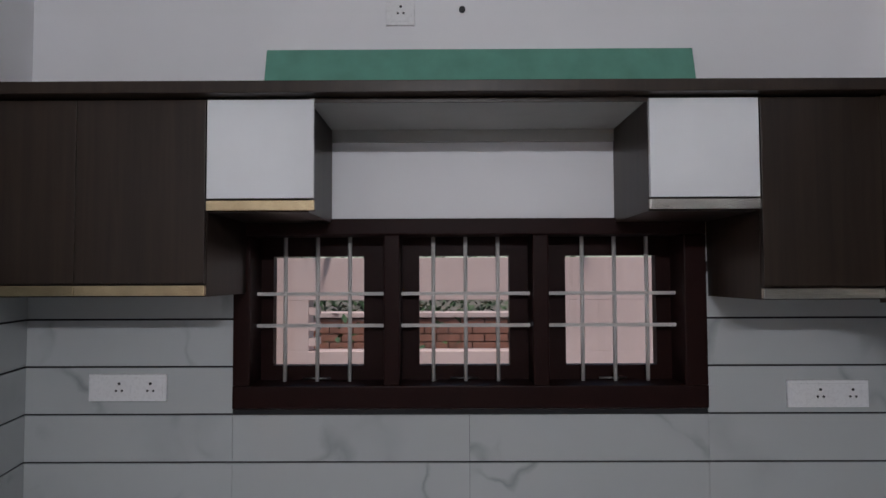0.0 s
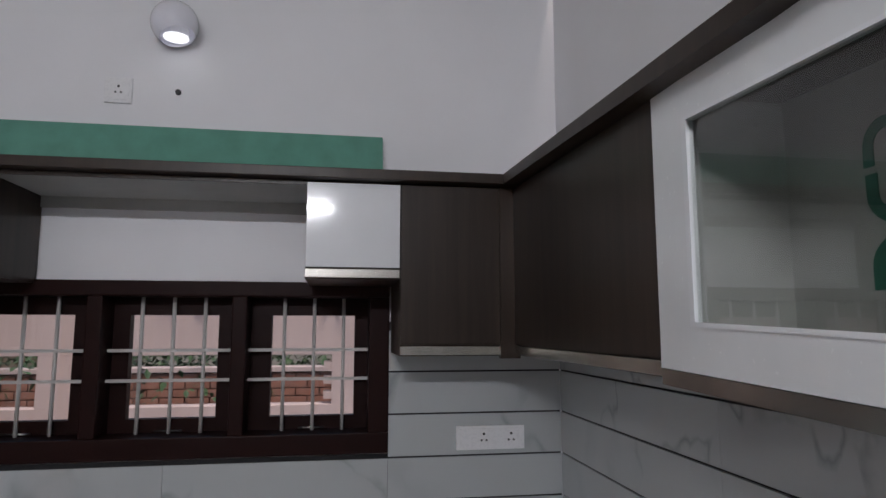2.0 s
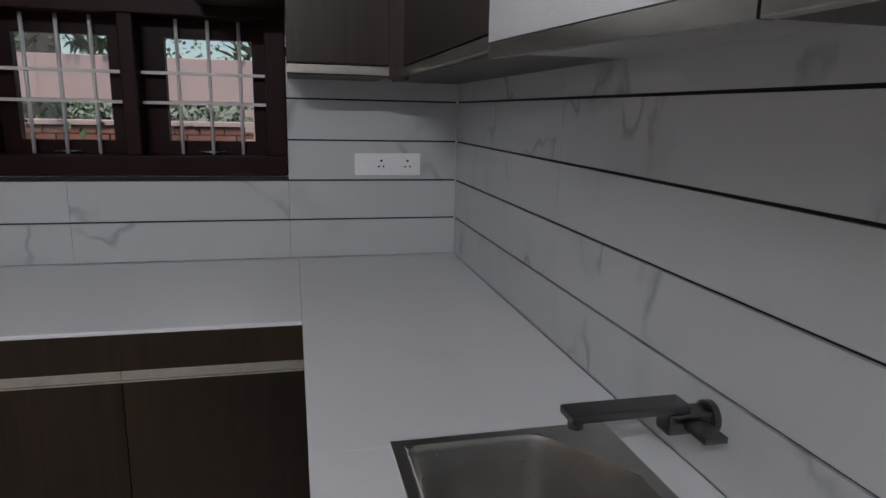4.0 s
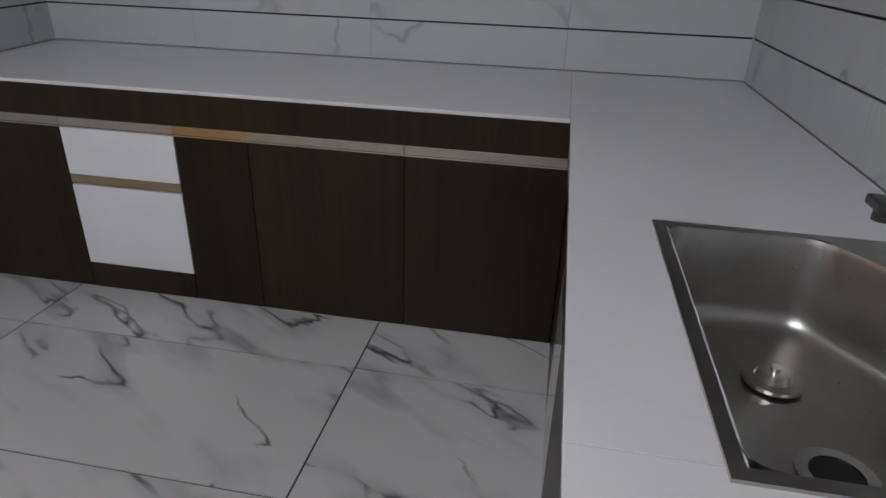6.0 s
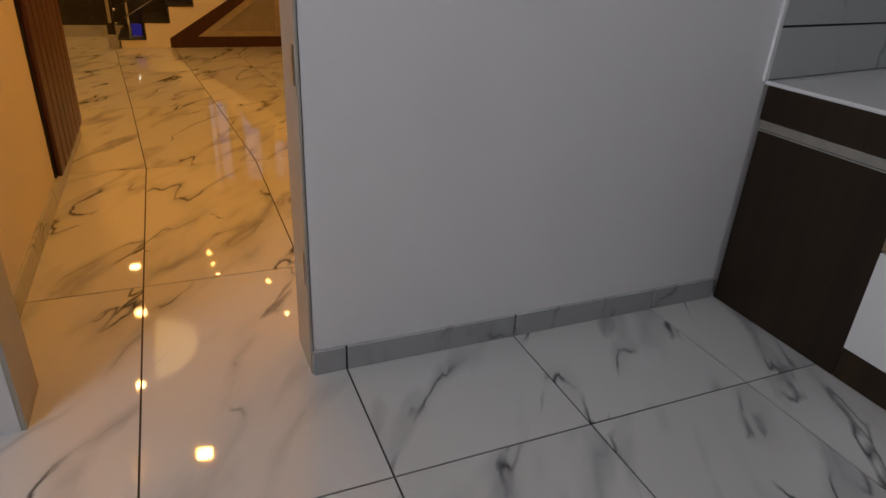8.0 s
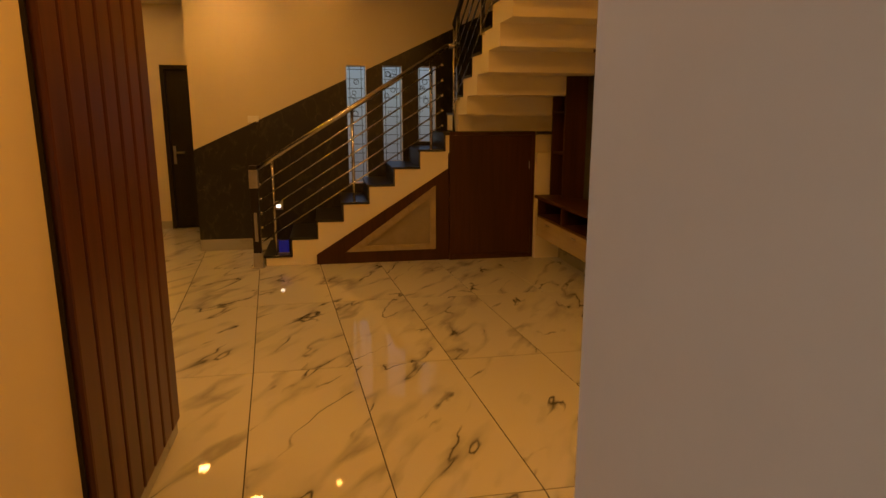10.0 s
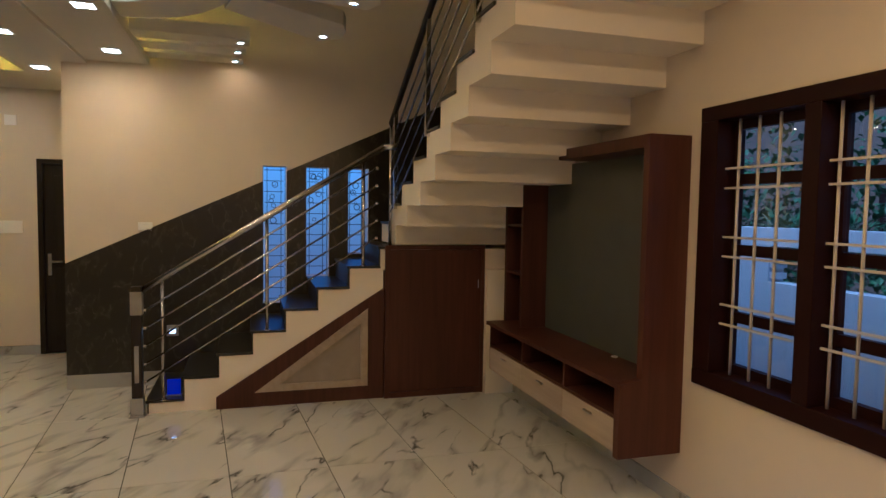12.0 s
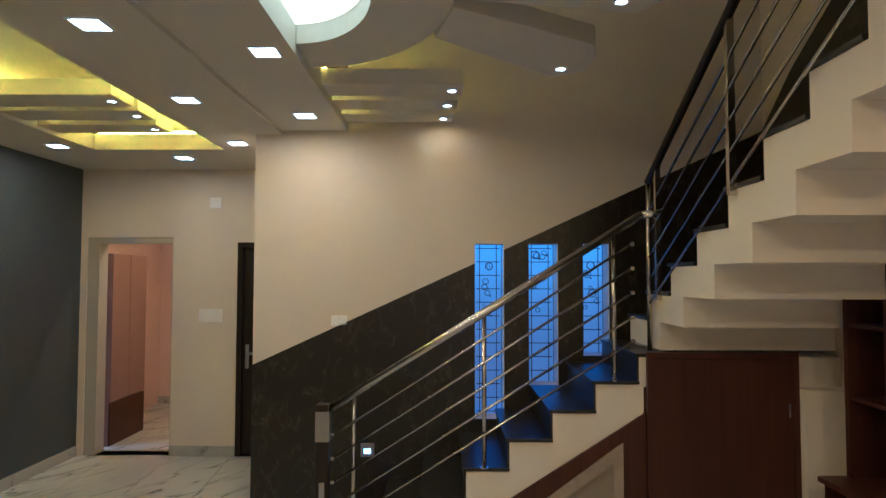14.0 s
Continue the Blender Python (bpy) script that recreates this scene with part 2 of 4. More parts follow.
def rect(a0, a1, b0, b1):
    return [(a0, b0), (a1, b0), (a1, b1), (a0, b1)]


def rod(p, q, r, seg=10):
    bm = bmesh.new()
    p, q = Vector(p), Vector(q)
    d = q - p
    bmesh.ops.create_cone(bm, cap_ends=True, segments=seg, radius1=r, radius2=r, depth=d.length,
                          matrix=Matrix.Translation((p + q) / 2) @ d.to_track_quat("Z", "Y").to_matrix().to_4x4())
    for f in bm.faces:
        f.smooth = len(f.verts) == 4
    return bm


def disc(place, r, depth, axis="Z", seg=24, r2=None):
    bm = bmesh.new()
    turn = {"Z": pose(0, 0, 0), "X": pose(0, 0, 0, 0, 90, 0), "Y": pose(0, 0, 0, 90, 0, 0)}[axis]
    bmesh.ops.create_cone(bm, cap_ends=True, segments=seg, radius1=r, radius2=r if r2 is None else r2, depth=depth, matrix=Matrix.Translation(place) @ turn)
    return bm


def put(name, bm, material):
    me = bpy.data.meshes.new(name)
    bm.to_mesh(me)
    bm.free()
    me.materials.append(material)
    return new(name, me)


def part(name, bm, material, parent, label=""):
    ob = put(name, bm, material)
    ob.parent = parent
    if parent.type == "EMPTY":
        ob.matrix_parent_inverse = parent.matrix_basis.inverted()
    return tagged(ob, label)


def thing(name, place, label, category, group=""):
    ob = new(name)
    ob.empty_display_size = 0.1
    ob.location = place
    return tagged(ob, label, category, group)


def single(name, bm, material, label, category, group=""):
    return tagged(put(name, bm, material), label, category, group)


def structure(name, bm, material, label=""):
    return tagged(put(name, bm, material), label, kind="structure")


def wall_y(name, y0, y1, x0, x1, z0, z1, holes, material, label=""):
    """A wall along x between y0 and y1, with rectangular holes (x0, x1, z0, z1) side by side."""
    bm = bmesh.new()
    x = x0
    for hx0, hx1, hz0, hz1 in sorted(holes):
        if hx0 > x:
            bm_box(bm, x, hx0, y0, y1, z0, z1)
        if hz0 > z0:
            bm_box(bm, hx0, hx1, y0, y1, z0, hz0)
        if hz1 < z1:
            bm_box(bm, hx0, hx1, y0, y1, hz1, z1)
        x = hx1
    if x < x1:
        bm_box(bm, x, x1, y0, y1, z0, z1)
    bmesh.ops.recalc_face_normals(bm, faces=bm.faces)
    return structure(name, bm, material, label)


def wall_x(name, x0, x1, y0, y1, z0, z1, holes, material, label=""):
    bm = bmesh.new()
    y = y0
    for hy0, hy1, hz0, hz1 in sorted(holes):
        if hy0 > y:
            bm_box(bm, x0, x1, y, hy0, z0, z1)
        if hz0 > z0:
            bm_box(bm, x0, x1, hy0, hy1, z0, hz0)
        if hz1 < z1:
            bm_box(bm, x0, x1, hy0, hy1, hz1, z1)
        y = hy1
    if y < y1:
        bm_box(bm, x0, x1, y, y1, z0, z1)
    bmesh.ops.recalc_face_normals(bm, faces=bm.faces)
    return structure(name, bm, material, label)

# ---- structure ----
CE = 3.17          # kitchen east wall
SK = -0.155         # x of the kitchen's north-west corner
HN = -0.20         # hall north wall
SX = -7.28         # stair wall
KW = (0.635, 2.41, 1.235, 1.945)      # kitchen window
HW = (-3.86, -2.03, 0.74, 2.20)    # hall window
SLITS = [(-2.39, -2.17, 0.73, 2.04), (-1.985, -1.765, 0.98, 2.04), (-1.58, -1.38, 1.20, 2.04)]
TOP = 5.6

structure("ground", boxes((-60, 60, -60, 60, -0.40, -0.30)), M_GROUND)
structure("floor", boxes((-11.5, CE, -6.8, 0.0, -0.12, -0.004)), M_FGROUT, "pale marble tiles with grey veins and thin dark joints")
wall_y("wall_north_kitchen", 0.012, 0.24, SK - 0.3, CE + 0.2, 0, 3.4, [KW], M_WALL, "white painted kitchen wall")
wall_x("wall_east_kitchen", CE + 0.012, CE + 0.2, -4.8, 0.012, 0, 3.4, [], M_WALL, "white painted kitchen wall")
wall_y("wall_south_kitchen", -4.8, -4.6, -0.2, CE + 0.012, 0, 3.4, [], M_WALL)
wall_x("wall_west_kitchen", -0.20, 0.0, -4.6, -0.905, 0, 3.4, [(-3.29, -2.503, 0, 2.1)], M_WALL, "white painted wall with a doorway")
structure("wall_west_alcove", prism([(0.0, -0.905), (SK, 0.012), (SK - 0.2, 0.012), (-0.2, -0.905)], 2, 0, 3.4), M_WALL)
structure("ceiling_kitchen", boxes((SK, CE, -4.6, 0.012, 3.4, 3.5)), M_CEIL)

wall_y("wall_north_hall", HN, HN + 0.22, -7.5, -0.2, 0, TOP, [HW], M_HALL, "cream painted hall wall")
wall_x("wall_stair", SX - 0.22, SX, -4.06, HN, 0, TOP, SLITS, M_HALL, "cream painted stair wall with slit windows")
wall_y("wall_corner_return", -4.06, -3.94, -8.87, SX - 0.22, 0, 3.1, [], M_HALL)
wall_x("wall_far_west", -9.02, -8.87, -6.45, -4.06, 0, 3.1, [(-6.236, -5.365, 0, 2.18), (-4.71, -4.08, 0, 2.13)], M_HALL, "cream painted wall with a doorway")
wall_y("wall_accent", -6.45, -6.30, -8.87, -2.92, 0, 3.1, [], M_ACCENT, "dark slate blue accent wall")
wall_y("wall_south_corridor", -3.55, -3.40, -2.92, -0.2, 0, 3.1, [], M_HALL)
wall_x("wall_east_living", -2.92, -2.77, -6.45, -3.55, 0, 3.1, [], M_HALL)
wall_y("wall_back_south", -6.80, -6.65, -11.5, -9.02, 0, 3.1, [], M_PINK)
wall_x("wall_back_west", -11.6, -11.45, -6.65, -4.4, 0, 3.1, [], M_PINK, "pink painted room wall")
wall_y("wall_back_north", -4.4, -4.25, -11.5, -9.02, 0, 3.1, [], M_PINK)
structure("ceiling_back", boxes((-11.5, -9.02, -6.65, -4.25, 2.9, 3.0)), M_CEIL)
structure("ceiling_stairwell", boxes((SX, -0.2, -3.36, HN, TOP, TOP + 0.1)), M_CEIL)
wall_x("wall_upper_east", -0.2, 0.0, -3.36, HN, 3.4, TOP, [], M_HALL)
wall_y("wall_upper_south", -3.56, -3.36, SX, -0.2, 3.1, TOP, [], M_HALL)

# false ceiling over the living side: a low band, a step, and a tray with a yellow cove
TRAY = (-7.85, -4.6, -5.62, -4.50)
structure("ceiling_hall", boxes(
    (-8.87, TRAY[0], -6.30, -3.86, 2.87, 3.0), (TRAY[1], -2.87, -6.30, -3.86, 2.87, 3.0),
    (TRAY[0], TRAY[1], -6.30, TRAY[2], 2.87, 3.0), (TRAY[0], TRAY[1], TRAY[3], -3.86, 2.87, 3.0),
    (-8.87, -2.87, -6.30, -3.86, 3.12, 3.2)), M_CEIL, "stepped white false ceiling with a lit tray")
structure("ceiling_band", boxes((SX, -0.2, -3.86, -3.36, 2.90, 3.2)), M_CEIL, "white false ceiling band")
structure("ceiling_corridor", boxes((-0.2, -2.87, -3.42, -3.36, 2.905, 3.2)), M_CEIL)

# slab over the hall east of the stairwell void
structure("ceiling_upper", boxes((-3.3, -0.2, -3.36, HN, 3.12, 3.3)), M_CEIL)

# skirtings
skb = structure("baseboard_kitchen", boxes((0.0, 0.006, -2.50, -0.905, 0, 0.083)), M_GROUT, "grey marble skirting tiles")
for ya, yb in ((-1.197, -0.905), (-1.797, -1.203), (-2.397, -1.803), (-2.505, -2.403)):
    part("skirting_tile", box(0.0, 0.014, ya, yb, 0, 0.085, 0.002), M_SKIRT, skb)
structure("baseboard_hall_north", boxes((-6.3, -0.2, HN - 0.014, HN, 0, 0.10)), M_SKIRT)
structure("baseboard_corridor", boxes((-2.92, -0.2, -3.40, -3.386, 0, 0.09)), M_SKIRT)
structure("baseboard_stair", boxes((SX, SX + 0.014, -4.06, -3.27, 0, 0.13)), M_SKIRT)
structure("baseboard_far", boxes((-8.87, -8.856, -5.365, -4.71, 0, 0.10)), M_SKIRT)
structure("baseboard_accent", boxes((-8.856, -2.92, -6.30, -6.286, 0, 0.10)), M_SKIRT)
structure("trim_tile_edge", boxes((0.0, 0.012, -0.92, -0.905, 0.86, 2.2)), M_WHITE)


# ---- kitchen ----
def marble_strip(x, y, z, length, along, parent, n):
    """One backsplash tile: built along x or y, 9 mm thick."""
    key = ("strip", round(length, 3), along, n)
    if key not in SHARED:
        if along == "x":
            bm = box(0, length, -0.009, 0.0, 0, 0.1695, 0.0)
        else:
            bm = box(-0.009, 0.0, -length, 0, 0, 0.1695, 0.0)
        me = bpy.data.meshes.new("tile")
        bm.to_mesh(me)
        bm.free()
        me.materials.append(M_SPLASH)
        SHARED[key] = me
    ob = new("tile", SHARED[key])
    ob.location = (x, y, z)
    ob.parent = parent
    return ob


SHARED = {}
ROWS = [0.864 + 0.177 * i for i in range(5)]
structure("splash_bed_north", boxes((SK, KW[0], 0.009, 0.012, 0.86, 1.78), (KW[1], CE, 0.009, 0.012, 0.86, 1.78), (KW[0], KW[1], 0.009, 0.012, 0.86, KW[2] - 0.005)), M_GROUT, "marble wall tiles in long courses with black joints")
structure("splash_bed_east", boxes((CE + 0.009, CE + 0.012, -4.6, 0.009, 0.86, 1.78)), M_GROUT, "marble wall tiles in long courses with black joints")
bed_n, bed_e = bpy.data.objects["splash_bed_north"], bpy.data.objects["splash_bed_east"]
for i, z in enumerate(ROWS):
    spans = [(SK, KW[0]), (KW[0], 1.52), (1.52, KW[1]), (KW[1], CE)] if i < 2 else [(SK, KW[0]), (KW[1], CE)]
    for a, b in spans:
        marble_strip(a + 0.0006, 0.009, z, b - a - 0.0012, "x", bed_n, 0)
    y = -0.0
    for ln in (1.2, 1.2, 1.2, 0.99):
        marble_strip(CE + 0.009, y - 0.0006, z, ln - 0.0012, "y", bed_e, 1)
        y -= ln
alc = structure("splash_alcove", prism([(0.002, -0.905), (SK + 0.003, 0.008), (SK, 0.008), (-0.001, -0.905)], 2, 0.86, 1.78), M_GROUT, "marble wall tiles in long courses with black joints")
for z in ROWS:
    bm = prism([(0.012, -0.905), (SK + 0.012, 0.0), (SK + 0.002, 0.0), (0.002, -0.905)], 2, z, z + 0.1695)
    part("tile", bm, M_SPLASH, alc)


def kitchen_window():
    x0, x1, z0, z1 = KW
    w = thing("window_kitchen", (x0, 0, z0), "dark brown wooden window with three grilled shutters", "window")
    w["kind"] = "structure"
    part("window_frame", box(x0, x1, -0.012, 0.19, z0, z0 + 0.085, 0.006), M_FRAME, w)
    part("window_frame", box(x0, x1, -0.012, 0.19, z1 - 0.062, z1, 0.006), M_FRAME, w)
    cuts = [(x0, 0.70), (1.20, 1.26), (1.76, 1.82), (2.325, x1)]
    for a, b in cuts:
        part("mullion", box(a, b, -0.010, 0.19, z0 + 0.085, z1 - 0.062, 0.006), M_FRAME, w)
    panes = ((0.748, 1.108), (1.327, 1.686), (1.908, 2.267))
    for (a, b), (p0, p1) in zip(((0.70, 1.20), (1.26, 1.76), (1.82, 2.325)), panes):
        s0, s1, t0, t1 = a - 0.003, b + 0.003, z0 + 0.082, z1 - 0.059
        sash = part("sash", ring(rect(s0, s1, t0, t1), rect(p0, p1, 1.375, 1.808), 1, 0.135, 0.185), M_FRAME, w)
        pane = part("pane", box(p0 - 0.002, p1 + 0.002, 0.156, 0.161, 1.373, 1.810), M_GLASS, sash)
        pane.visible_shadow = False
        mid = (p0 + p1) / 2 + 0.004
        part("stay", rod((mid - 0.06, 0.11, t0 + 0.012), (mid + 0.05, 0.11, t0 + 0.012), 0.004, 6), M_STEEL, sash)
        for dx in (-0.126, 0.0, 0.126):
            part("grille_bar", rod((mid + dx, 0.095, z0 + 0.078), (mid + dx, 0.095, z1 - 0.064), 0.0078, 10), M_BAR, w)
        for zz in (1.537, 1.660):
            part("grille_bar", boxes((a - 0.002, b + 0.002, 0.078, 0.087, zz - 0.0065, zz + 0.0065)), M_BAR, w)
    return w


kitchen_window()


def counter():
    ex, fy = 2.446, -0.905
    c = thing("worktop", (2.3, -0.9, 0.86), "white quartz L-shaped kitchen worktop with a sink cut-out", "worktop")
    part("slab", box(0.0, ex, fy, 0.0, 0.846, 0.86, 0.004), M_COUNTER, c)
    part("slab", prism([(0.0, fy + 0.01), (SK + 0.01, 0.0), (0.0, 0.0)], 2, 0.846, 0.86), M_COUNTER, c)
    sx0, sx1, sy0, sy1 = 2.64, 3.06, -2.39, -1.73
    part("slab", box(ex, CE, sy1, 0.0, 0.846, 0.8602, 0.003), M_COUNTER, c)
    part("slab", box(ex, sx0, sy0, sy1, 0.846, 0.8602), M_COUNTER, c)
    part("slab", box(sx1, CE, sy0, sy1, 0.846, 0.8602), M_COUNTER, c)
    part("slab", box(ex, CE, -4.55, sy0, 0.846, 0.8602, 0.003), M_COUNTER, c)
    s = thing("kitchen_sink", (2.85, -2.08, 0.86), "stainless steel kitchen sink with a cut corner", "sink")
    ox = [(sx0 - 0.025, sy0 - 0.025), (sx1 + 0.02, sy0 - 0.025), (sx1 + 0.02, sy1 + 0.012), (sx0 - 0.030, sy1 + 0.012)]
    inn = [(2.634, -2.395), (3.05, -2.395), (3.05, -1.93), (2.92, -1.742), (2.634, -1.742)]
    out5 = [ox[0], ox[1], (ox[2][0], -1.93), ox[2], ox[3]]
    part("rim", ring(out5, inn, 2, 0.8606, 0.866), M_STEEL, s)
    bm = bmesh.new()
    cx, cy = 2.84, -2.08
    soft = []
    for i in range(5):
        p, c, n = (Vector(inn[j % 5]) for j in (i - 1, i, i + 1))
        u, w = (p - c).normalized() * 0.045, (n - c).normalized() * 0.045
        for k in range(6):
            t = k / 5
            soft.append(tuple((c + u) * (1 - t) ** 2 + c * 2 * t * (1 - t) + (c + w) * t ** 2))
    m = len(soft)
    rings = []
    for f, z in ((1.0, 0.866), (0.985, 0.852), (0.95, 0.72), (0.93, 0.695), (0.89, 0.682), (0.82, 0.678), (0.3, 0.672)):
        rings.append([bm.verts.new((cx + (x - cx) * f, cy + (y - cy) * f, z)) for x, y in soft])
    for a, b in zip(rings, rings[1:]):
        for i in range(m):
            bm.faces.new((a[i], a[(i + 1) % m], b[(i + 1) % m], b[i]))
    bm.faces.new(rings[-1])
    for f in bm.faces:
        f.smooth = True
    bmesh.ops.recalc_face_normals(bm, faces=bm.faces)
    part("basin", bm, M_STEEL, s)
    circ = lambda r: [(2.85 + r * math.cos(a / 20 * math.tau), -2.17 + r * math.sin(a / 20 * math.tau)) for a in range(20)]
    part("drain", ring(circ(0.056), circ(0.038), 2, 0.668, 0.681), M_CHROME, s)
    part("drain_hole", disc((2.85, -2.17, 0.675), 0.037, 0.006), M_HOLE, s)
    k = thing("sink_strainer", (2.82, -1.95, 0.674), "round steel sink strainer lying in the basin", "strainer")
    part("plate", disc((2.82, -1.95, 0.682), 0.050, 0.008), M_STEEL, k)
    part("cup", disc((2.82, -1.95, 0.692), 0.032, 0.014, r2=0.026), M_STEEL, k)
    part("knob", disc((2.82, -1.95, 0.702), 0.009, 0.010), M_CHROME, k)


counter()


def tap():
    t = thing("sink_tap", (3.15, -1.95, 1.0), "graphite grey wall-mounted sink tap", "tap")
    y = -1.95
    part("flange", disc((CE - 0.006, y, 0.985), 0.032, 0.014, "X"), M_GRAPH, t)
    part("body", box(CE - 0.10, CE - 0.008, y - 0.022, y + 0.022, 0.965, 1.005, 0.006), M_GRAPH, t)
    part("spout", box(CE - 0.29, CE - 0.06, y - 0.026, y + 0.026, 1.008, 1.024, 0.004), M_GRAPH, t)
    part("nozzle", disc((CE - 0.27, y, 1.0), 0.014, 0.02), M_GRAPH, t)
    part("lever", box(CE - 0.075, CE - 0.03, y - 0.09, y - 0.026, 0.982, 0.994, 0.003), M_GRAPH, t)


tap()


def profile(x0, x1, y0, y1, z, parent, material=None, h=0.03):
    """A finger-grip channel: a lip above, a bright scoop below."""
    m = material or M_ALU
    g = part("handle_profile", box(x0, x1, y0, y1, z, z + h, 0.002), m, parent, "metal finger-grip profile")
    return g


BASE = "kitchen base units"
def base_unit(x0, x1, doors, label):
    u = thing("base_cabinet", (x0, -0.90, 0), label, "cabinet", BASE)
    part("body", box(x0, x1, -0.865, -0.02, 0.0, 0.82), M_WOODLOW, u)
    part("top_rail", box(x0, x1, -0.901, -0.865, 0.728, 0.845, 0.001), M_WOODLOW, u)
    profile(x0, x1, -0.893, -0.865, 0.693, u, M_BRASS if 1.0 < x0 < 1.2 else M_ALU, 0.033)
    part("lip", box(x0, x1, -0.896, -0.865, 0.688, 0.693), M_ALU, u)
    for d in doors:
        if d == "door":
            part("door", box(x0 + 0.0015, x1 - 0.0015, -0.893, -0.867, 0.004, 0.687, 0.0015), M_WOODLOW, u)
        else:
            part("drawer", box(x0 + 0.0015, x1 - 0.0015, -0.896, -0.867, 0.502, 0.687, 0.0015), M_WHITE, u, "glossy white drawer front")
            profile(x0, x1, -0.893, -0.867, 0.466, u, M_BRASS, 0.033)
            part("drawer", box(x0 + 0.0015, x1 - 0.0015, -0.896, -0.867, 0.118, 0.460, 0.0015), M_WHITE, u, "glossy white drawer front")
            part("kick_panel", box(x0 + 0.0015, x1 - 0.0015, -0.893, -0.867, 0.004, 0.115), M_WOODLOW, u)
    return u


base_unit(0.015, 0.56, ["door"], "dark walnut base cabinet with one door beside the wall")
base_unit(0.56, 1.03, ["drawers"], "base cabinet with two glossy white drawers")
base_unit(1.03, 1.32, ["door"], "narrow dark walnut base cabinet with one door")
base_unit(1.32, 1.90, ["door"], "dark walnut base cabinet with one door")
base_unit(1.90, 2.466, ["door"], "dark walnut base cabinet in the worktop's corner")


def side_unit(y0, y1, white, label):
    u = thing("base_cabinet", (2.48, y0, 0), label, "cabinet", BASE)
    part("body", box(2.49, CE - 0.02, y0, y1, 0.0, 0.62 if y0 < -1.7 and y1 > -2.5 else 0.82), M_WOODLOW, u)
    part("top_rail", box(2.452, 2.49, y0, y1, 0.728, 0.845), M_WOODLOW, u)
    profile(2.468, 2.49, y0, y1, 0.693, u, M_ALU, 0.033)
    part("door", box(2.468, 2.488, y0 + 0.0015, y1 - 0.0015, 0.004, 0.687, 0.0015), M_WHITE if white else M_WOODLOW, u, "glossy white door" if white else "")


side_unit(-1.30, -0.90, False, "dark walnut base cabinet with one door under the worktop")
side_unit(-1.70, -1.30, True, "base cabinet with a glossy white door beside the sink")
side_unit(-2.42, -1.70, False, "dark walnut sink base cabinet")
side_unit(-4.5, -2.42, False, "long dark walnut base cabinet under the worktop")

WALLU = "kitchen wall units"
def wall_unit(x0, x1, y0, z0, z1, doors, label, white=False, brass=False):
    u = thing("wall_cabinet", (x0, y0, z0), label, "cabinet", WALLU)
    part("body", box(x0, x1 - (0.02 if brass and white else 0.0), y0 + 0.02, 0.006, z0, z1), M_WOOD, u)
    for a, b in zip(doors, doors[1:]):
        part("door", box(a + 0.0015, b - 0.0015, y0, y0 + 0.019, z0 + 0.042, z1 - 0.006, 0.0015), M_WHITE if white else M_WOOD, u, "glossy white flap" if white else "")
        profile(a, b, y0 + 0.001, y0 + 0.019, z0 + 0.004, u, M_BRASS if brass else M_ALU, 0.032)
    return u


wall_unit(SK + 0.02, 0.682, -0.42, 1.665, 2.29, (SK + 0.02, 0.275, 0.682), "dark walnut wall cabinet with two doors", brass=True)
wall_unit(0.684, 1.022, -0.42, 1.93, 2.29, (0.684, 1.022), "small wall cabinet with a glossy white flap", True, True)
wall_unit(2.072, 2.416, -0.42, 1.93, 2.29, (2.072, 2.416), "small wall cabinet with a glossy white flap", True)
wall_unit(2.418, 2.795, -0.42, 1.65, 2.29, (2.418, 2.795), "dark walnut wall cabinet in the corner")
sh = thing("bridging_shelf", (1.5, -0.2, 2.23), "dark open shelf board bridging two cabinets", "shelf", WALLU)
# Grey instead of walnut: bounced light is put into the board's colour.
part("board", box(1.004, 2.07, -0.41, 0.006, 2.281, 2.290), M_INNER, sh, "underside in paler grey, bounced light put into the colour")
part("back_rail", box(1.004, 2.07, -0.012, 0.006, 2.236, 2.281), M_INNER, sh)
part("front_lip", box(1.024, 2.07, -0.418, -0.41, 2.274, 2.29), M_WOOD, sh)


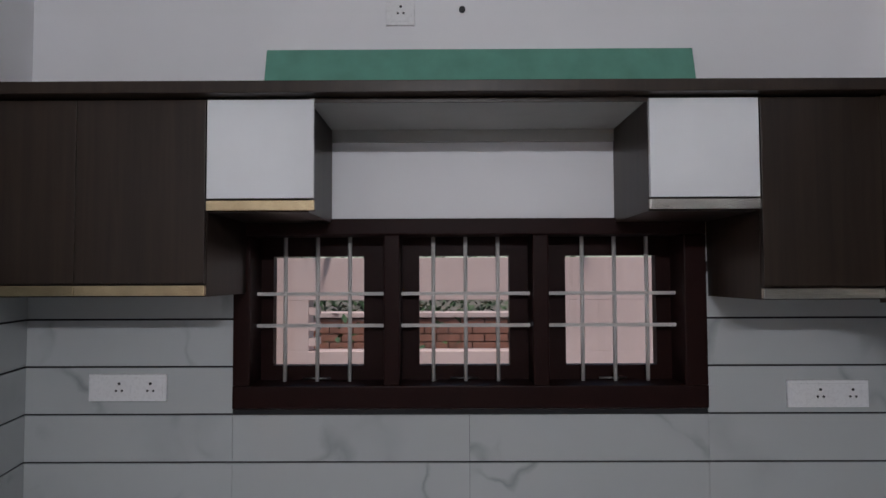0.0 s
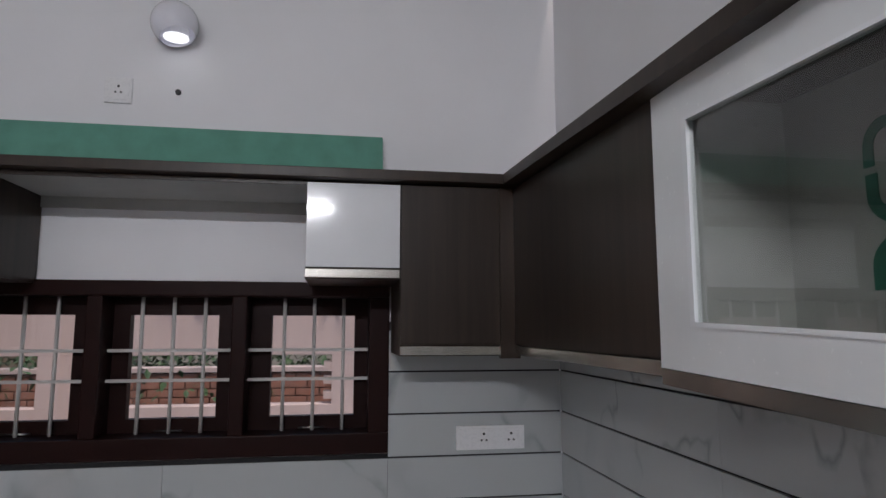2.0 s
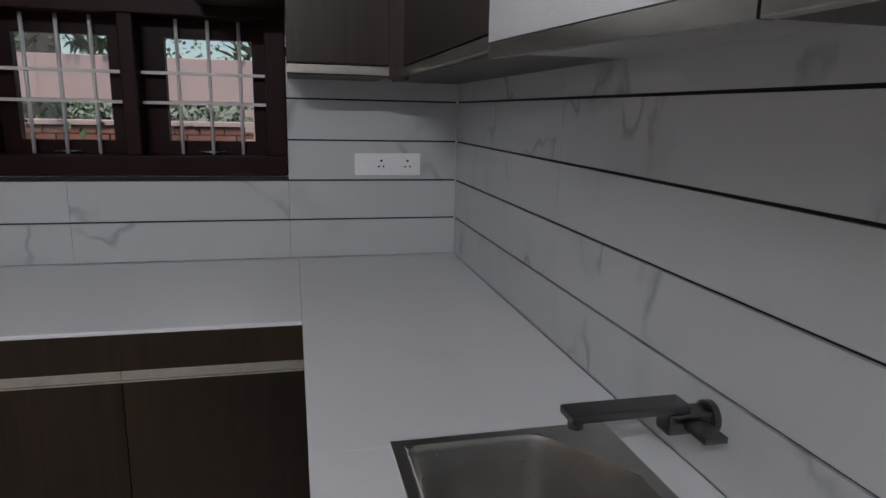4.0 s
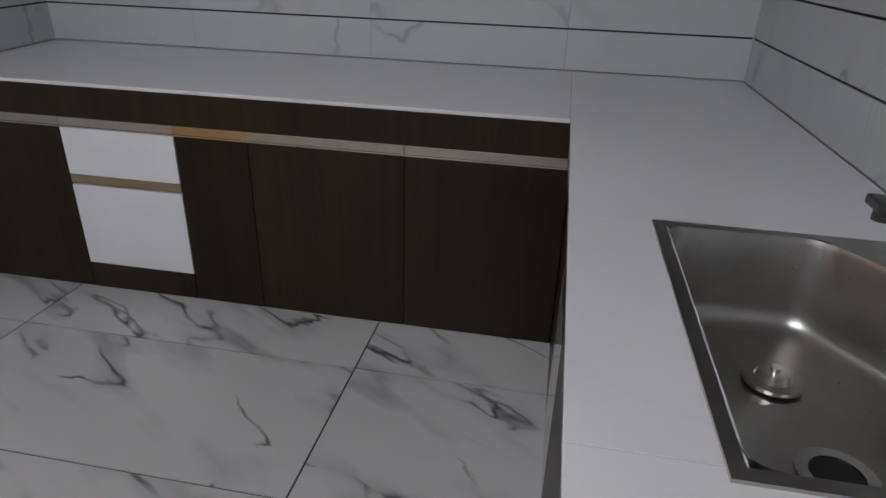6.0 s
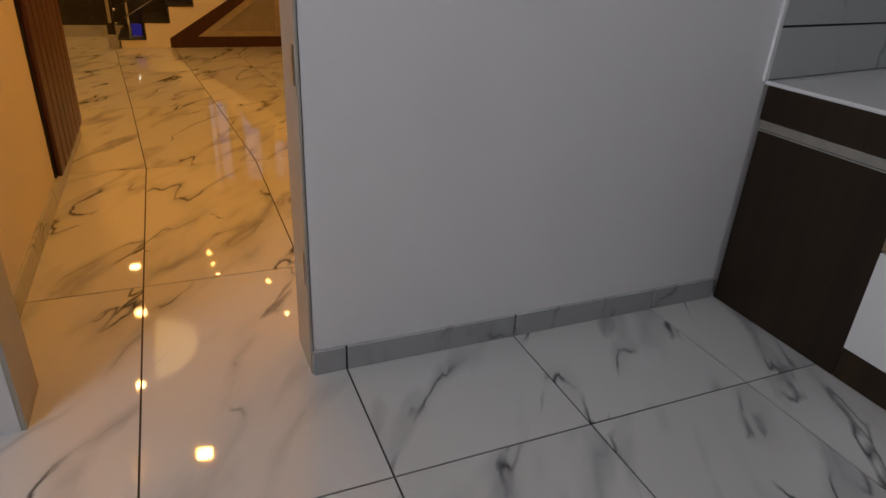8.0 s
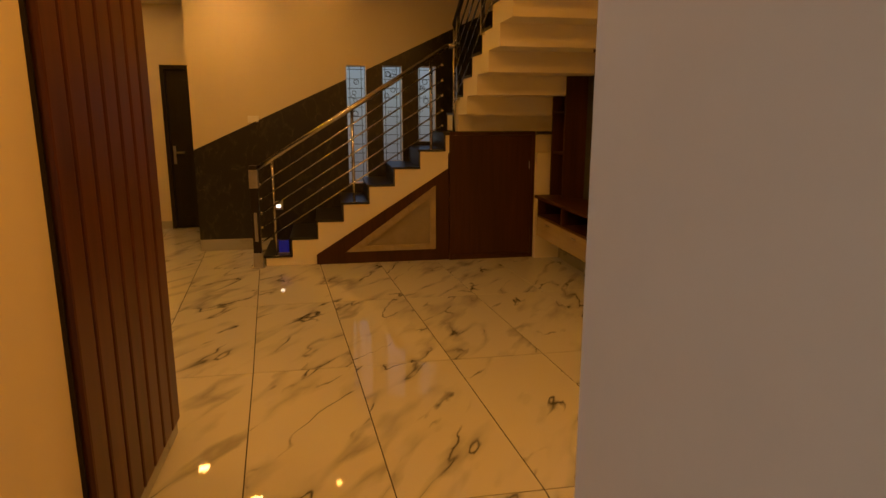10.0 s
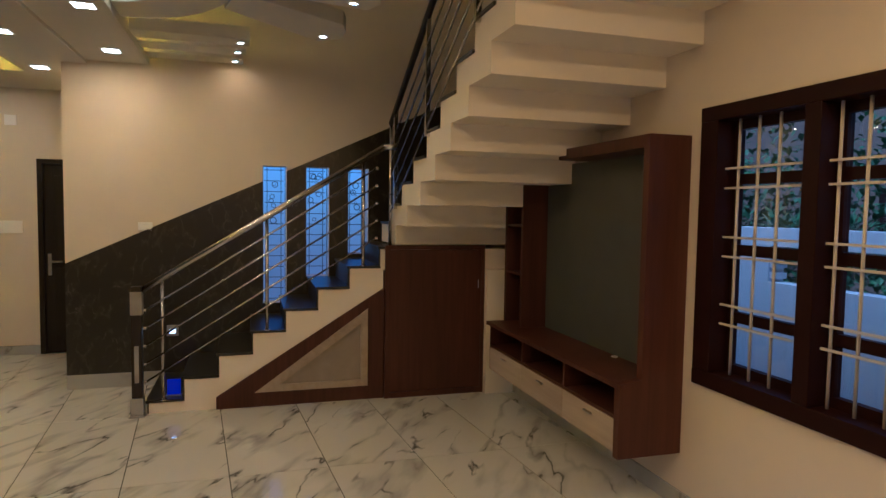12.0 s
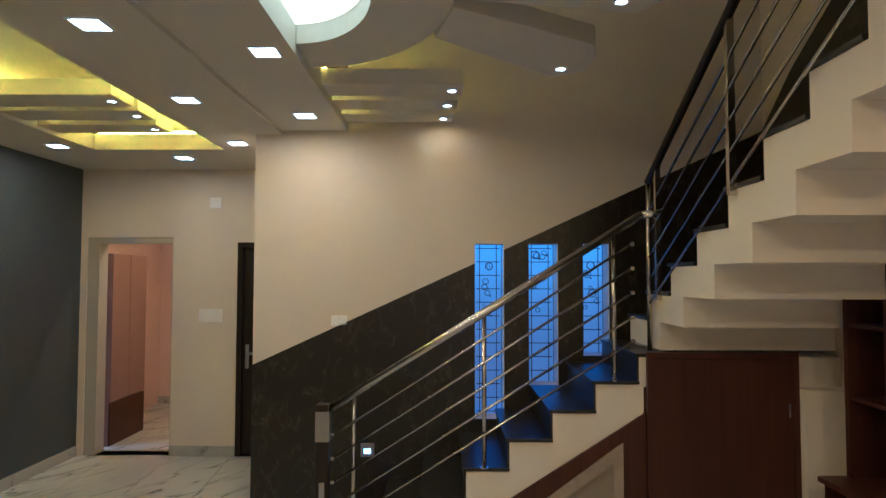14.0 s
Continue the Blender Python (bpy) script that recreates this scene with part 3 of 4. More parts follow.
def east_units():
    F = 2.85
    u = thing("wall_cabinet", (F, -1.0, 1.65), "dark walnut wall cabinet with one wide door", "cabinet", WALLU)
    part("body", box(F + 0.02, CE, -1.515, 0.004, 1.65, 2.29), M_WOOD, u)
    part("filler", box(2.795, F + 0.02, -0.42, -0.39, 1.64, 2.29), M_WOOD, u)
    part("door", prism([(-1.514, 1.692), (-0.422, 1.692), (-0.422, 2.285), (-1.514, 2.238)], 0, F, F + 0.02), M_WOOD, u)
    profile(F, F + 0.02, -1.515, -0.422, 1.654, u, M_ALU, 0.032)
    g = thing("display_cabinet", (F, -2.0, 1.65), "wall cabinet with a white-framed glass door", "cabinet", WALLU)
    y0, y1 = -2.352, -1.518
    part("back", box(CE - 0.02, CE, y0, y1, 1.65, 2.29), M_INNER, g)
    part("side", box(F + 0.022, CE - 0.02, y0, y0 + 0.018, 1.65, 2.20), M_INNER, g)
    part("side", box(F + 0.022, CE - 0.02, y1 - 0.018, y1, 1.65, 2.29), M_INNER, g)
    part("base", box(F + 0.022, CE - 0.02, y0 + 0.018, y1 - 0.018, 1.65, 1.70), M_INNER, g)
    part("roof", box(F + 0.022, CE - 0.02, y0 + 0.018, y1 - 0.018, 2.27, 2.29), M_INNER, g)
    d = part("door", ring([(y0 + 0.002, 1.646), (y1 - 0.002, 1.672), (y1 - 0.002, 2.238), (y0 + 0.002, 2.216)], [(-2.272, 1.730), (-1.645, 1.757), (-1.645, 2.15), (-2.272, 2.118)], 0, F - 0.002, F + 0.020), M_WHITEFR, g, "white laminate door frame")
    p = part("pane", box(F + 0.008, F + 0.012, -2.274, -1.642, 1.728, 2.153), M_CABGLASS, d, "smoky glass pane")
    p.visible_shadow = False
    part("beading", ring([(-2.274, 1.727), (-1.640, 1.754), (-1.640, 2.155), (-2.274, 2.122)], [(-2.266, 1.736), (-1.656, 1.762), (-1.656, 2.147), (-2.266, 2.115)], 0, F - 0.005, F - 0.002), M_WHITE, d)
    part("handle_profile", prism([(y0, 1.612), (y1, 1.638), (y1, 1.670), (y0, 1.644)], 0, F, F + 0.02), M_ALU, g, "metal finger-grip profile")
    # sticker: plain rounded green marks, one above another
    st = thing("printed_marks", (CE - 0.021, -1.81, 1.9), "green printed marks on the cabinet's back panel", "sticker")
    xa, xb = CE - 0.0225, CE - 0.0205
    K, H = 1.45, 1.40
    at = lambda y, z: (-1.81 + y * K, 1.815 + (z - 1.80) * H)

    def band(y, z, ry, rz, a0, a1, t):
        arc = lambda p, q: [at(y + p * math.cos(radians(a)), z + q * math.sin(radians(a))) for a in range(a0, a1 + 1, 15)]
        part("mark", prism(arc(ry, rz) + arc(ry - t, rz - t)[::-1], 0, xa, xb), M_MARKGREEN, st)

    def bar(y0, y1, z0, z1):
        part("mark", prism([at(y0, z0), at(y1, z0), at(y1, z1), at(y0, z1)], 0, xa, xb), M_MARKGREEN, st)
    band(0, 1.832, 0.046, 0.040, 0, 180, 0.018)
    bar(0.028, 0.046, 1.802, 1.832)
    bar(-0.046, -0.028, 1.800, 1.832)
    bar(-0.026, 0.028, 1.802, 1.816)
    band(0, 1.925, 0.047, 0.042, 180, 360, 0.018)
    bar(0.029, 0.047, 1.925, 1.952)
    bar(-0.047, -0.029, 1.925, 1.955)
    bar(-0.008, 0.008, 1.895, 1.945)
    band(0.014, 1.985, 0.034, 0.038, 0, 180, 0.016)
    bar(0.032, 0.048, 1.962, 1.985)
    bar(-0.020, -0.004, 1.968, 1.985)
    part("mark", prism([at(0.0, 1.984), at(-0.016, 1.990), at(-0.047, 2.040), at(-0.030, 2.042)], 0, xa, xb), M_MARKGREEN, st)
    v = thing("wall_cabinet", (F, -3.5, 1.65), "long dark walnut wall cabinet with brown doors", "cabinet", WALLU)
    part("body", box(F + 0.02, CE, -4.55, -2.354, 1.613, 2.198), M_WOODLOW, v)
    for a, b in ((-2.98, -2.356), (-3.52, -2.98), (-4.55, -3.52)):
        part("door", box(F - 0.002, F + 0.02, a + 0.0015, b - 0.0015, 1.646, 2.205, 0.0015), M_WOODLOW, v)
        profile(F, F + 0.02, a, b, 1.612, v, M_ALU, 0.032)
    k = thing("cornice", (2.0, -0.3, 2.29), "dark walnut cornice board on top of the wall cabinets", "cornice")
    part("board", box(SK + 0.02, F - 0.05, -0.47, 0.006, 2.292, 2.330, 0.003), M_WOOD, k)
    part("board", prism([(0.006, 2.292), (-0.47, 2.292), (-1.90, 2.222), (-4.55, 2.20), (-4.55, 2.238), (-1.90, 2.262), (-0.47, 2.330), (0.006, 2.330)], 0, F - 0.05, CE), M_WOOD, k)
    s = single("glass_sheet", box(0.755, 2.372, -0.004, 0.004, 0, 0.265, 0.002), M_GREEN, "green tinted sheet leaning on the wall above the cabinets", "sheet")
    s.matrix_basis = pose(0, -0.075, 2.332, -14, 0, 0)


east_units()


def socket_plate(name, x, z, w, h, gangs, label, axis="y", at=0.0, holes=True):
    s = thing(name, (x, at, z), label, "socket" if holes else "switch")
    if axis == "y":
        part("plate", box(x, x + w, at - 0.012, at, z, z + h, 0.003), M_PLASTIC, s)
        part("inset", box(x + 0.012, x + w - 0.012, at - 0.0145, at - 0.011, z + 0.012, z + h - 0.012, 0.001), M_PLASTIC, s)
    else:
        part("plate", box(at, at + 0.012, x, x + w, z, z + h, 0.003), M_PLASTIC, s)
        part("inset", box(at + 0.011, at + 0.0145, x + 0.012, x + w - 0.012, z + 0.012, z + h - 0.012, 0.001), M_PLASTIC, s)
    if holes:
        for g in gangs:
            for dx, dz, r in ((0, 0.016, 0.0055), (-0.011, -0.010, 0.0045), (0.011, -0.010, 0.0045)):
                part("pin_hole", disc((x + g + dx, at - 0.0146, z + h / 2 + dz), r, 0.0016, "Y", 10), M_HOLE, s)
            part("rocker", boxes((x + g + 0.028, x + g + 0.044, at - 0.0165, at - 0.0146, z + h / 2 - 0.018, z + h / 2 + 0.012)), M_PLASTIC, s)
    return s


socket_plate("wall_socket", 0.10, 1.265, 0.29, 0.10, (0.115, 0.232), "white double socket plate on the marble backsplash")
socket_plate("wall_socket", 2.70, 1.237, 0.30, 0.10, (0.12, 0.24), "white double socket plate on the marble backsplash")
socket_plate("wall_socket", 1.207, 2.69, 0.11, 0.11, (0.057,), "white single socket high on the wall", at=0.012)
single("cable_outlet", disc((1.50, 0.008, 2.752), 0.012, 0.012, "Y", 14), M_HOLE, "small black cable hole in the white wall", "outlet")


def globe_lamp():
    g = thing("wall_lamp", (1.495, -0.07, 3.01), "white round wall lamp with a glowing mouth", "lamp")
    bm = bmesh.new()
    bmesh.ops.create_uvsphere(bm, u_segments=32, v_segments=18, radius=0.095, matrix=Matrix.Translation((1.495, -0.085, 3.015)))
    bmesh.ops.bisect_plane(bm, geom=bm.verts[:] + bm.edges[:] + bm.faces[:], plane_co=(1.495, -0.085, 2.946), plane_no=(0.28, -0.22, -1), clear_outer=True)
    for f in bm.faces:
        f.smooth = True
    part("globe", bm, M_GLOBE, g)
    part("bulb", disc((1.505, -0.090, 2.952), 0.050, 0.006), M_BULB, g, "glowing white diffuser")
    part("mount", disc((1.495, 0.002, 3.015), 0.04, 0.02, "Y"), M_PLASTIC, g)


globe_lamp()
tb = thing("tube_light", (1.48, -4.55, 2.92), "white tube light fitting on the wall", "lamp")
part("housing", box(0.86, 2.10, -4.60, -4.56, 2.93, 2.99, 0.004), M_PLASTIC, tb)
part("tube", rod((0.88, -4.54, 2.96), (2.08, -4.54, 2.96), 0.014), M_TUBE, tb, "glowing white tube")
lamp("tube_lamp", (1.48, -4.50, 2.96), (1.2, 0, 1.2), 1.2, 44, COOL, 0.05)

# kitchen doorway: plastered jambs, hinge plates
structure("trim_jamb", boxes((-0.2, 0.0, -2.5105, -2.500, 0, 2.1), (-0.2, 0.0, -3.292, -3.278, 0, 2.1), (-0.2, 0.0, -3.292, -2.500, 2.088, 2.102)), M_JAMB)
for z in (0.36, 0.94):
    h = single("hinge_plate", box(-0.045, -0.015, -2.5150, -2.5106, z - 0.05, z + 0.05, 0.001), M_STEEL, "steel strike plate on the door jamb", "hinge")

# ---- stairs ----
G1, R1 = 0.264, 0.175
LV = [0.085 + R1 * k for k in range(7)]           # white step levels, first flight
YS = [-3.274 + G1 * k for k in range(8)]          # noses of the first flight
FX = -6.40                                         # open side of the first flight
LAND = 1.32
X2 = [-7.08, -6.67, -6.24, -5.845, -5.467, -5.125, -4.785, -4.46, -4.14, -3.83, -3.52, -3.21]
B2 = [-6.45, -6.05, -5.635, -5.24, -4.89, -4.55, -4.20, -3.89, -3.58, -3.27, -3.21]      # soffit steps
Z2 = [1.505 + 0.172 * k for k in range(12)]
FY = -1.28                                         # open side of the second flight


def stairs():
    s = thing("staircase", (FX, -3.3, 0), "white plastered two-flight staircase with black granite treads", "staircase")
    pts = [(YS[0], 0.0)]
    for k in range(7):
        pts += [(YS[k], LV[k]), (YS[k + 1], LV[k])]
    pts += [(YS[7], LAND - 0.02), (HN, LAND - 0.02), (HN, LAND - 0.2), (-1.40, LAND - 0.2), (-1.40, 0.93), (-2.76, 0.09), (-2.76, 0.0)]
    part("flight", prism(pts, 0, SX, FX), M_STAIRW, s, "white plastered stepped flight")
    for k in range(7):
        part("riser", box(SX, FX - 0.004, YS[k] - 0.012, YS[k], (LV[k - 1] + 0.022) if k else 0.0, LV[k]), M_GRANITE, s)
        part("tread", box(SX, FX + 0.012, YS[k] - 0.024, YS[k + 1], LV[k] + 0.0005, LV[k] + 0.022, 0.003), M_GRANITE, s, "black granite tread")
    part("riser", box(SX, FX - 0.004, YS[7] - 0.012, YS[7], LV[6] + 0.022, LAND - 0.02), M_GRANITE, s)
    part("landing", box(SX, FX + 0.012, YS[7] - 0.024, FY - 0.002, LAND - 0.019, LAND + 0.003, 0.003), M_GRANITE, s)
    top, bot = [], []
    for k in range(11):
        top += [(X2[k], Z2[k]), (X2[k + 1], Z2[k])]
        bot += [(B2[k - 1] if k else X2[0], Z2[k] - 0.168), (B2[k], Z2[k] - 0.168)]
    prof = top + bot[::-1]
    part("flight", prism(prof, 1, FY, HN), M_STAIRW, s, "white plastered folded flight with stepped underside")
    for k in range(11):
        part("riser", box(X2[k] - 0.012, X2[k], FY + 0.004, HN, (Z2[k - 1] + 0.022) if k else LAND, Z2[k]), M_GRANITE, s)
        part("tread", box(X2[k] - 0.024, X2[k + 1] - 0.012, FY - 0.012, HN, Z2[k] + 0.0005, Z2[k] + 0.022, 0.003), M_GRANITE, s, "black granite tread")
    part("pier", box(FX - 0.02, FX + 0.12, -0.48, HN, 0, LAND - 0.2), M_STAIRW, s)


stairs()

structure("trim_dado_west", prism([(-4.06, 0.13), (-3.27, 0.13), (-3.27, 0.10), (HN, 0.10), (HN, 2.90), (-1.12, 2.48), (-2.40, 1.885), (-4.06, 1.125)], 0, SX, SX + 0.012), M_DADO, "black stone dado that climbs with the stairs")
for ob in (bpy.data.objects["trim_dado_west"],):
    for i, (a, b, c, d) in enumerate(SLITS):
        cutter = put("cut", box(SX - 0.3, SX + 0.3, a, b, c, d), M_DADO)
        mod = ob.modifiers.new("cut", "BOOLEAN")
        mod.operation, mod.object, mod.solver = "DIFFERENCE", cutter, "EXACT"
    dg = bpy.context.evaluated_depsgraph_get()
    me = bpy.data.meshes.new_from_object(ob.evaluated_get(dg))
    ob.modifiers.clear()
    ob.data = me
    for o in [o for o in bpy.data.objects if o.name.startswith("cut")]:
        bpy.data.objects.remove(o)
structure("trim_dado_north", prism([(-7.26, 1.42), (-6.5, 1.53), (-4.4, 2.59), (-4.4, 4.50), (-6.3, 3.56), (-6.85, 3.24), (-7.26, 2.91)], 1, HN - 0.012, HN), M_DADO, "black stone dado that climbs with the stairs")


def slit_window(y0, y1, z0, z1):
    w = thing("window_slit", (SX, y0, z0), "narrow frosted leaded window glowing with dusk light", "window", "stair slit windows")
    w["kind"] = "structure"
    p = part("pane", box(SX - 0.185, SX - 0.179, y0, y1, z0, z1), M_FROST, w, "frosted glass pane")
    p.visible_shadow = False
    x = SX - 0.176
    part("reveal", box(SX - 0.174, SX + 0.010, y1 - 0.006, y1 - 0.0005, z0, z1), M_WHITE, w, "white painted reveal")
    part("lead", boxes((x - 0.002, x + 0.004, y0, y0 + 0.008, z0, z1), (x - 0.002, x + 0.004, y1 - 0.008, y1, z0, z1)), M_LEAD, w)
    for f in (0.2, 0.8):
        yy = y0 + (y1 - y0) * f
        part("lead", boxes((x - 0.002, x + 0.004, yy - 0.003, yy + 0.003, z0, z1)), M_LEAD, w)
    n = int((z1 - z0) / 0.105)
    rnd = random.Random(int(z0 * 100))
    for i in range(n + 1):
        zz = z1 - 0.03 - i * 0.105
        part("lead", boxes((x - 0.002, x + 0.003, y0 + 0.02, y1 - 0.02, zz - 0.003, zz + 0.003)), M_LEAD, w)
    for i in range(7):
        yy, zz, r = y0 + rnd.uniform(0.05, y1 - y0 - 0.05), z1 - rnd.uniform(0.06, 0.6), rnd.uniform(0.012, 0.034)
        if zz < z0 + 0.05:
            continue
        part("lead", ring([(yy + r * math.cos(a * math.tau / 16), zz + r * math.sin(a * math.tau / 16)) for a in range(16)],
                          [(yy + r * 0.78 * math.cos(a * math.tau / 16), zz + r * 0.78 * math.sin(a * math.tau / 16)) for a in range(16)], 0, x - 0.002, x + 0.003), M_LEAD, w)
        if i % 2:
            part("lead", disc((x, yy + r, zz - r), 0.007, 0.006, "X", 10), M_LEAD, w)


for sl in SLITS:
    slit_window(*sl)


def railing():
    r = thing("stair_railing", (FX, -3.35, 0), "stainless steel stair railing with a round handrail and five thin rails", "railing")
    xr = FX + 0.03
    ya, yb, za, zb = -3.34, -1.41, 0.97, 2.17
    slope = (zb - za) / (yb - ya)
    part("handrail", rod((xr, ya, za), (xr, yb, zb), 0.026, 16), M_CHROME, r, "polished round handrail")
    part("handrail_bend", rod((xr, yb, zb), (xr + 0.02, yb + 0.12, zb + 0.01), 0.024, 14), M_CHROME, r)
    for i in range(5):
        pa, pb = (xr, -3.29, 0.83 - 0.142 * i), (xr, -1.47, 1.99 - 0.148 * i)
        part("rail", rod(pa, pb, 0.008, 10), M_CHROME, r)
        for q in (pa, pb):
            part("rail_end", disc(q, 0.013, 0.022, "Y", 10), M_CHROME, r)
    for k in (0, 3, 6):
        yy = YS[k] + 0.11
        part("post", rod((xr - 0.015, yy, LV[k] + 0.022), (xr - 0.015, yy, za + (yy - ya) * slope - 0.02), 0.014, 12), M_CHROME, r)
        part("post_foot", disc((xr - 0.015, yy, LV[k] + 0.026), 0.028, 0.008), M_CHROME, r)
    n = thing("newel_post", (FX + 0.06, -3.34, 0), "dark wooden newel post with steel sleeves", "newel post")
    cx, cy = FX + 0.04, -3.345
    part("base_sleeve", box(cx - 0.045, cx + 0.045, cy - 0.045, cy + 0.045, 0.0, 0.15, 0.003), M_STEEL, n, "steel base sleeve")
    part("base_plate", box(cx - 0.06, cx + 0.06, cy - 0.06, cy + 0.06, 0.0, 0.012, 0.002), M_STEEL, n)
    part("shaft", box(cx - 0.038, cx + 0.038, cy - 0.038, cy + 0.038, 0.15, 1.02, 0.006), M_BLACKWOOD, n)
    part("strip", box(cx + 0.036, cx + 0.042, cy - 0.016, cy + 0.016, 0.27, 0.56, 0.002), M_STEEL, n, "steel inlay strip")
    part("collar", box(cx - 0.042, cx + 0.042, cy - 0.042, cy + 0.042, 0.80, 0.98, 0.003), M_STEEL, n, "steel collar")
    u = thing("upper_railing", (-6.4, FY, LAND), "stainless steel railing along the upper flight", "railing")
    s2 = 0.172 / 0.34
    yr = FY - 0.03
    x0, x1 = -6.55, -3.1
    f = lambda x, h: Z2[0] + (x + 6.50) * s2 + h
    part("handrail", rod((x0, yr, f(x0, 0.92)), (x1, yr, f(x1, 0.92)), 0.024, 16), M_BLACKWOOD, u, "dark handrail")
    for i in range(5):
        h = 0.14 + 0.145 * i
        part("rail", rod((x0, yr, f(x0, h)), (x1, yr, f(x1, h)), 0.008, 10), M_CHROME, u)
    for k in (0, 3, 6, 9):
        xx = -6.40 + 0.34 * k
        part("post", boxes((xx - 0.016, xx + 0.016, yr - 0.008, yr + 0.024, max(z for x, z in zip(X2, Z2) if x <= xx) - 0.03, f(xx, 0.92))), M_CHROME, u)
    part("post", rod((x0, yr, LAND + 0.003), (x0, yr, f(x0, 0.92)), 0.016, 12), M_CHROME, u)


railing()


def under_stair():
    t = thing("stair_cladding", (FX, -2.0, 0), "red-brown panel with a framed triangle under the stairs", "panel")
    part("board", ring([(-2.77, 0.0), (-1.395, 0.0), (-1.395, 0.965), (-2.77, 0.10)], [(-2.46, 0.125), (-1.54, 0.125), (-1.54, 0.785), (-1.545, 0.785)], 0, FX + 0.002, FX + 0.022), M_MAHOG, t)
    part("triangle_frame", ring([(-2.47, 0.12), (-1.535, 0.12), (-1.535, 0.79)], [(-2.27, 0.175), (-1.595, 0.175), (-1.595, 0.665)], 0, FX + 0.004, FX + 0.032), M_CREAM, t, "pale triangular frame")
    part("back_panel", prism([(-2.45, 0.13), (-1.54, 0.13), (-1.54, 0.78)], 0, FX + 0.001, FX + 0.006), M_RECESS, t, "beige recessed panel")
    c = thing("understair_cupboard", (-6.35, -0.9, 0), "red-brown mahogany cupboard under the stair landing", "cupboard")
    part("body", box(-7.0, FX + 0.03, -1.392, -0.482, 0.0, 1.10), M_MAHOG, c)
    part("frame", ring(rect(-1.392, -0.482, 0.0, 1.335), rect(-1.355, -0.515, 0.05, 1.30), 0, FX + 0.03, FX + 0.055), M_MAHOG, c)
    d = part("door", box(FX + 0.032, FX + 0.050, -1.354, -0.516, 0.052, 1.298, 0.0015), M_MAHOG, c)
    part("handle", box(FX + 0.050, FX + 0.058, -0.545, -0.538, 0.95, 1.03, 0.002), M_STEEL, d)


under_stair()


def tv_unit():
    t = thing("tv_unit", (-5.0, -0.35, 0.3), "wall-hung mahogany television unit with niches and cream drawers", "tv unit")
    x0, x1 = -5.98, -3.95
    part("side_panel", prism([(HN - 0.002, 0.31), (-0.60, 0.31), (-0.60, 0.72), (-0.465, 0.74), (-0.465, 2.07), (HN - 0.002, 2.07)], 0, x1 - 0.05, x1), M_MAHOG, t)
    part("top_panel", box(-5.0, x1 - 0.05, -0.463, HN - 0.002, 2.0, 2.07, 0.002), M_MAHOG, t)
    part("back_panel", box(-5.62, x1 - 0.05, HN - 0.03, HN - 0.002, 0.72, 2.0), M_TVBACK, t, "dark grey-green back panel")
    part("shelf_board", box(x0, x1 - 0.05, -0.598, HN - 0.002, 0.69, 0.72, 0.003), M_MAHOG, t)
    part("niche_floor", box(x0, x1 - 0.05, -0.56, HN - 0.002, 0.50, 0.52), M_MAHOG, t)
    w = (x1 - 0.05 - x0) / 3
    for i in range(4):
        xx = x0 + w * i
        part("divider", box(max(x0, xx - 0.012), min(x1 - 0.05, xx + 0.012), -0.56, HN - 0.002, 0.52, 0.69), M_MAHOG, t)
    part("niche_back", box(x0, x1 - 0.05, HN - 0.02, HN - 0.002, 0.52, 0.69), M_BLACKWOOD, t)
    for i in range(3):
        d = part("drawer", box(x0 + w * i + 0.002, x0 + w * (i + 1) - 0.002, -0.565, HN - 0.01, 0.312, 0.498, 0.002), M_CREAM, t, "cream laminate drawer")
        xm = x0 + w * (i + 0.5)
        part("pull", box(xm - 0.045, xm + 0.045, -0.582, -0.565, 0.452, 0.462, 0.002), M_STEEL, d)
    part("column_back", box(x0, -5.62, HN - 0.02, HN - 0.002, 0.72, 1.95), M_BLACKWOOD, t)
    for a, b in ((x0, x0 + 0.035), (-5.66, -5.62)):
        part("column_side", box(a, b, -0.44, HN - 0.002, 0.72, 1.95), M_MAHOG, t)
    for z in (1.13, 1.52, 1.93):
        part("column_shelf", box(x0 + 0.035, -5.66, -0.43, HN - 0.002, z, z + 0.02), M_MAHOG, t)
    part("cable_port", disc((-4.55, HN - 0.06, 0.722), 0.022, 0.006, "Z", 14), M_PLASTIC, t)


tv_unit()


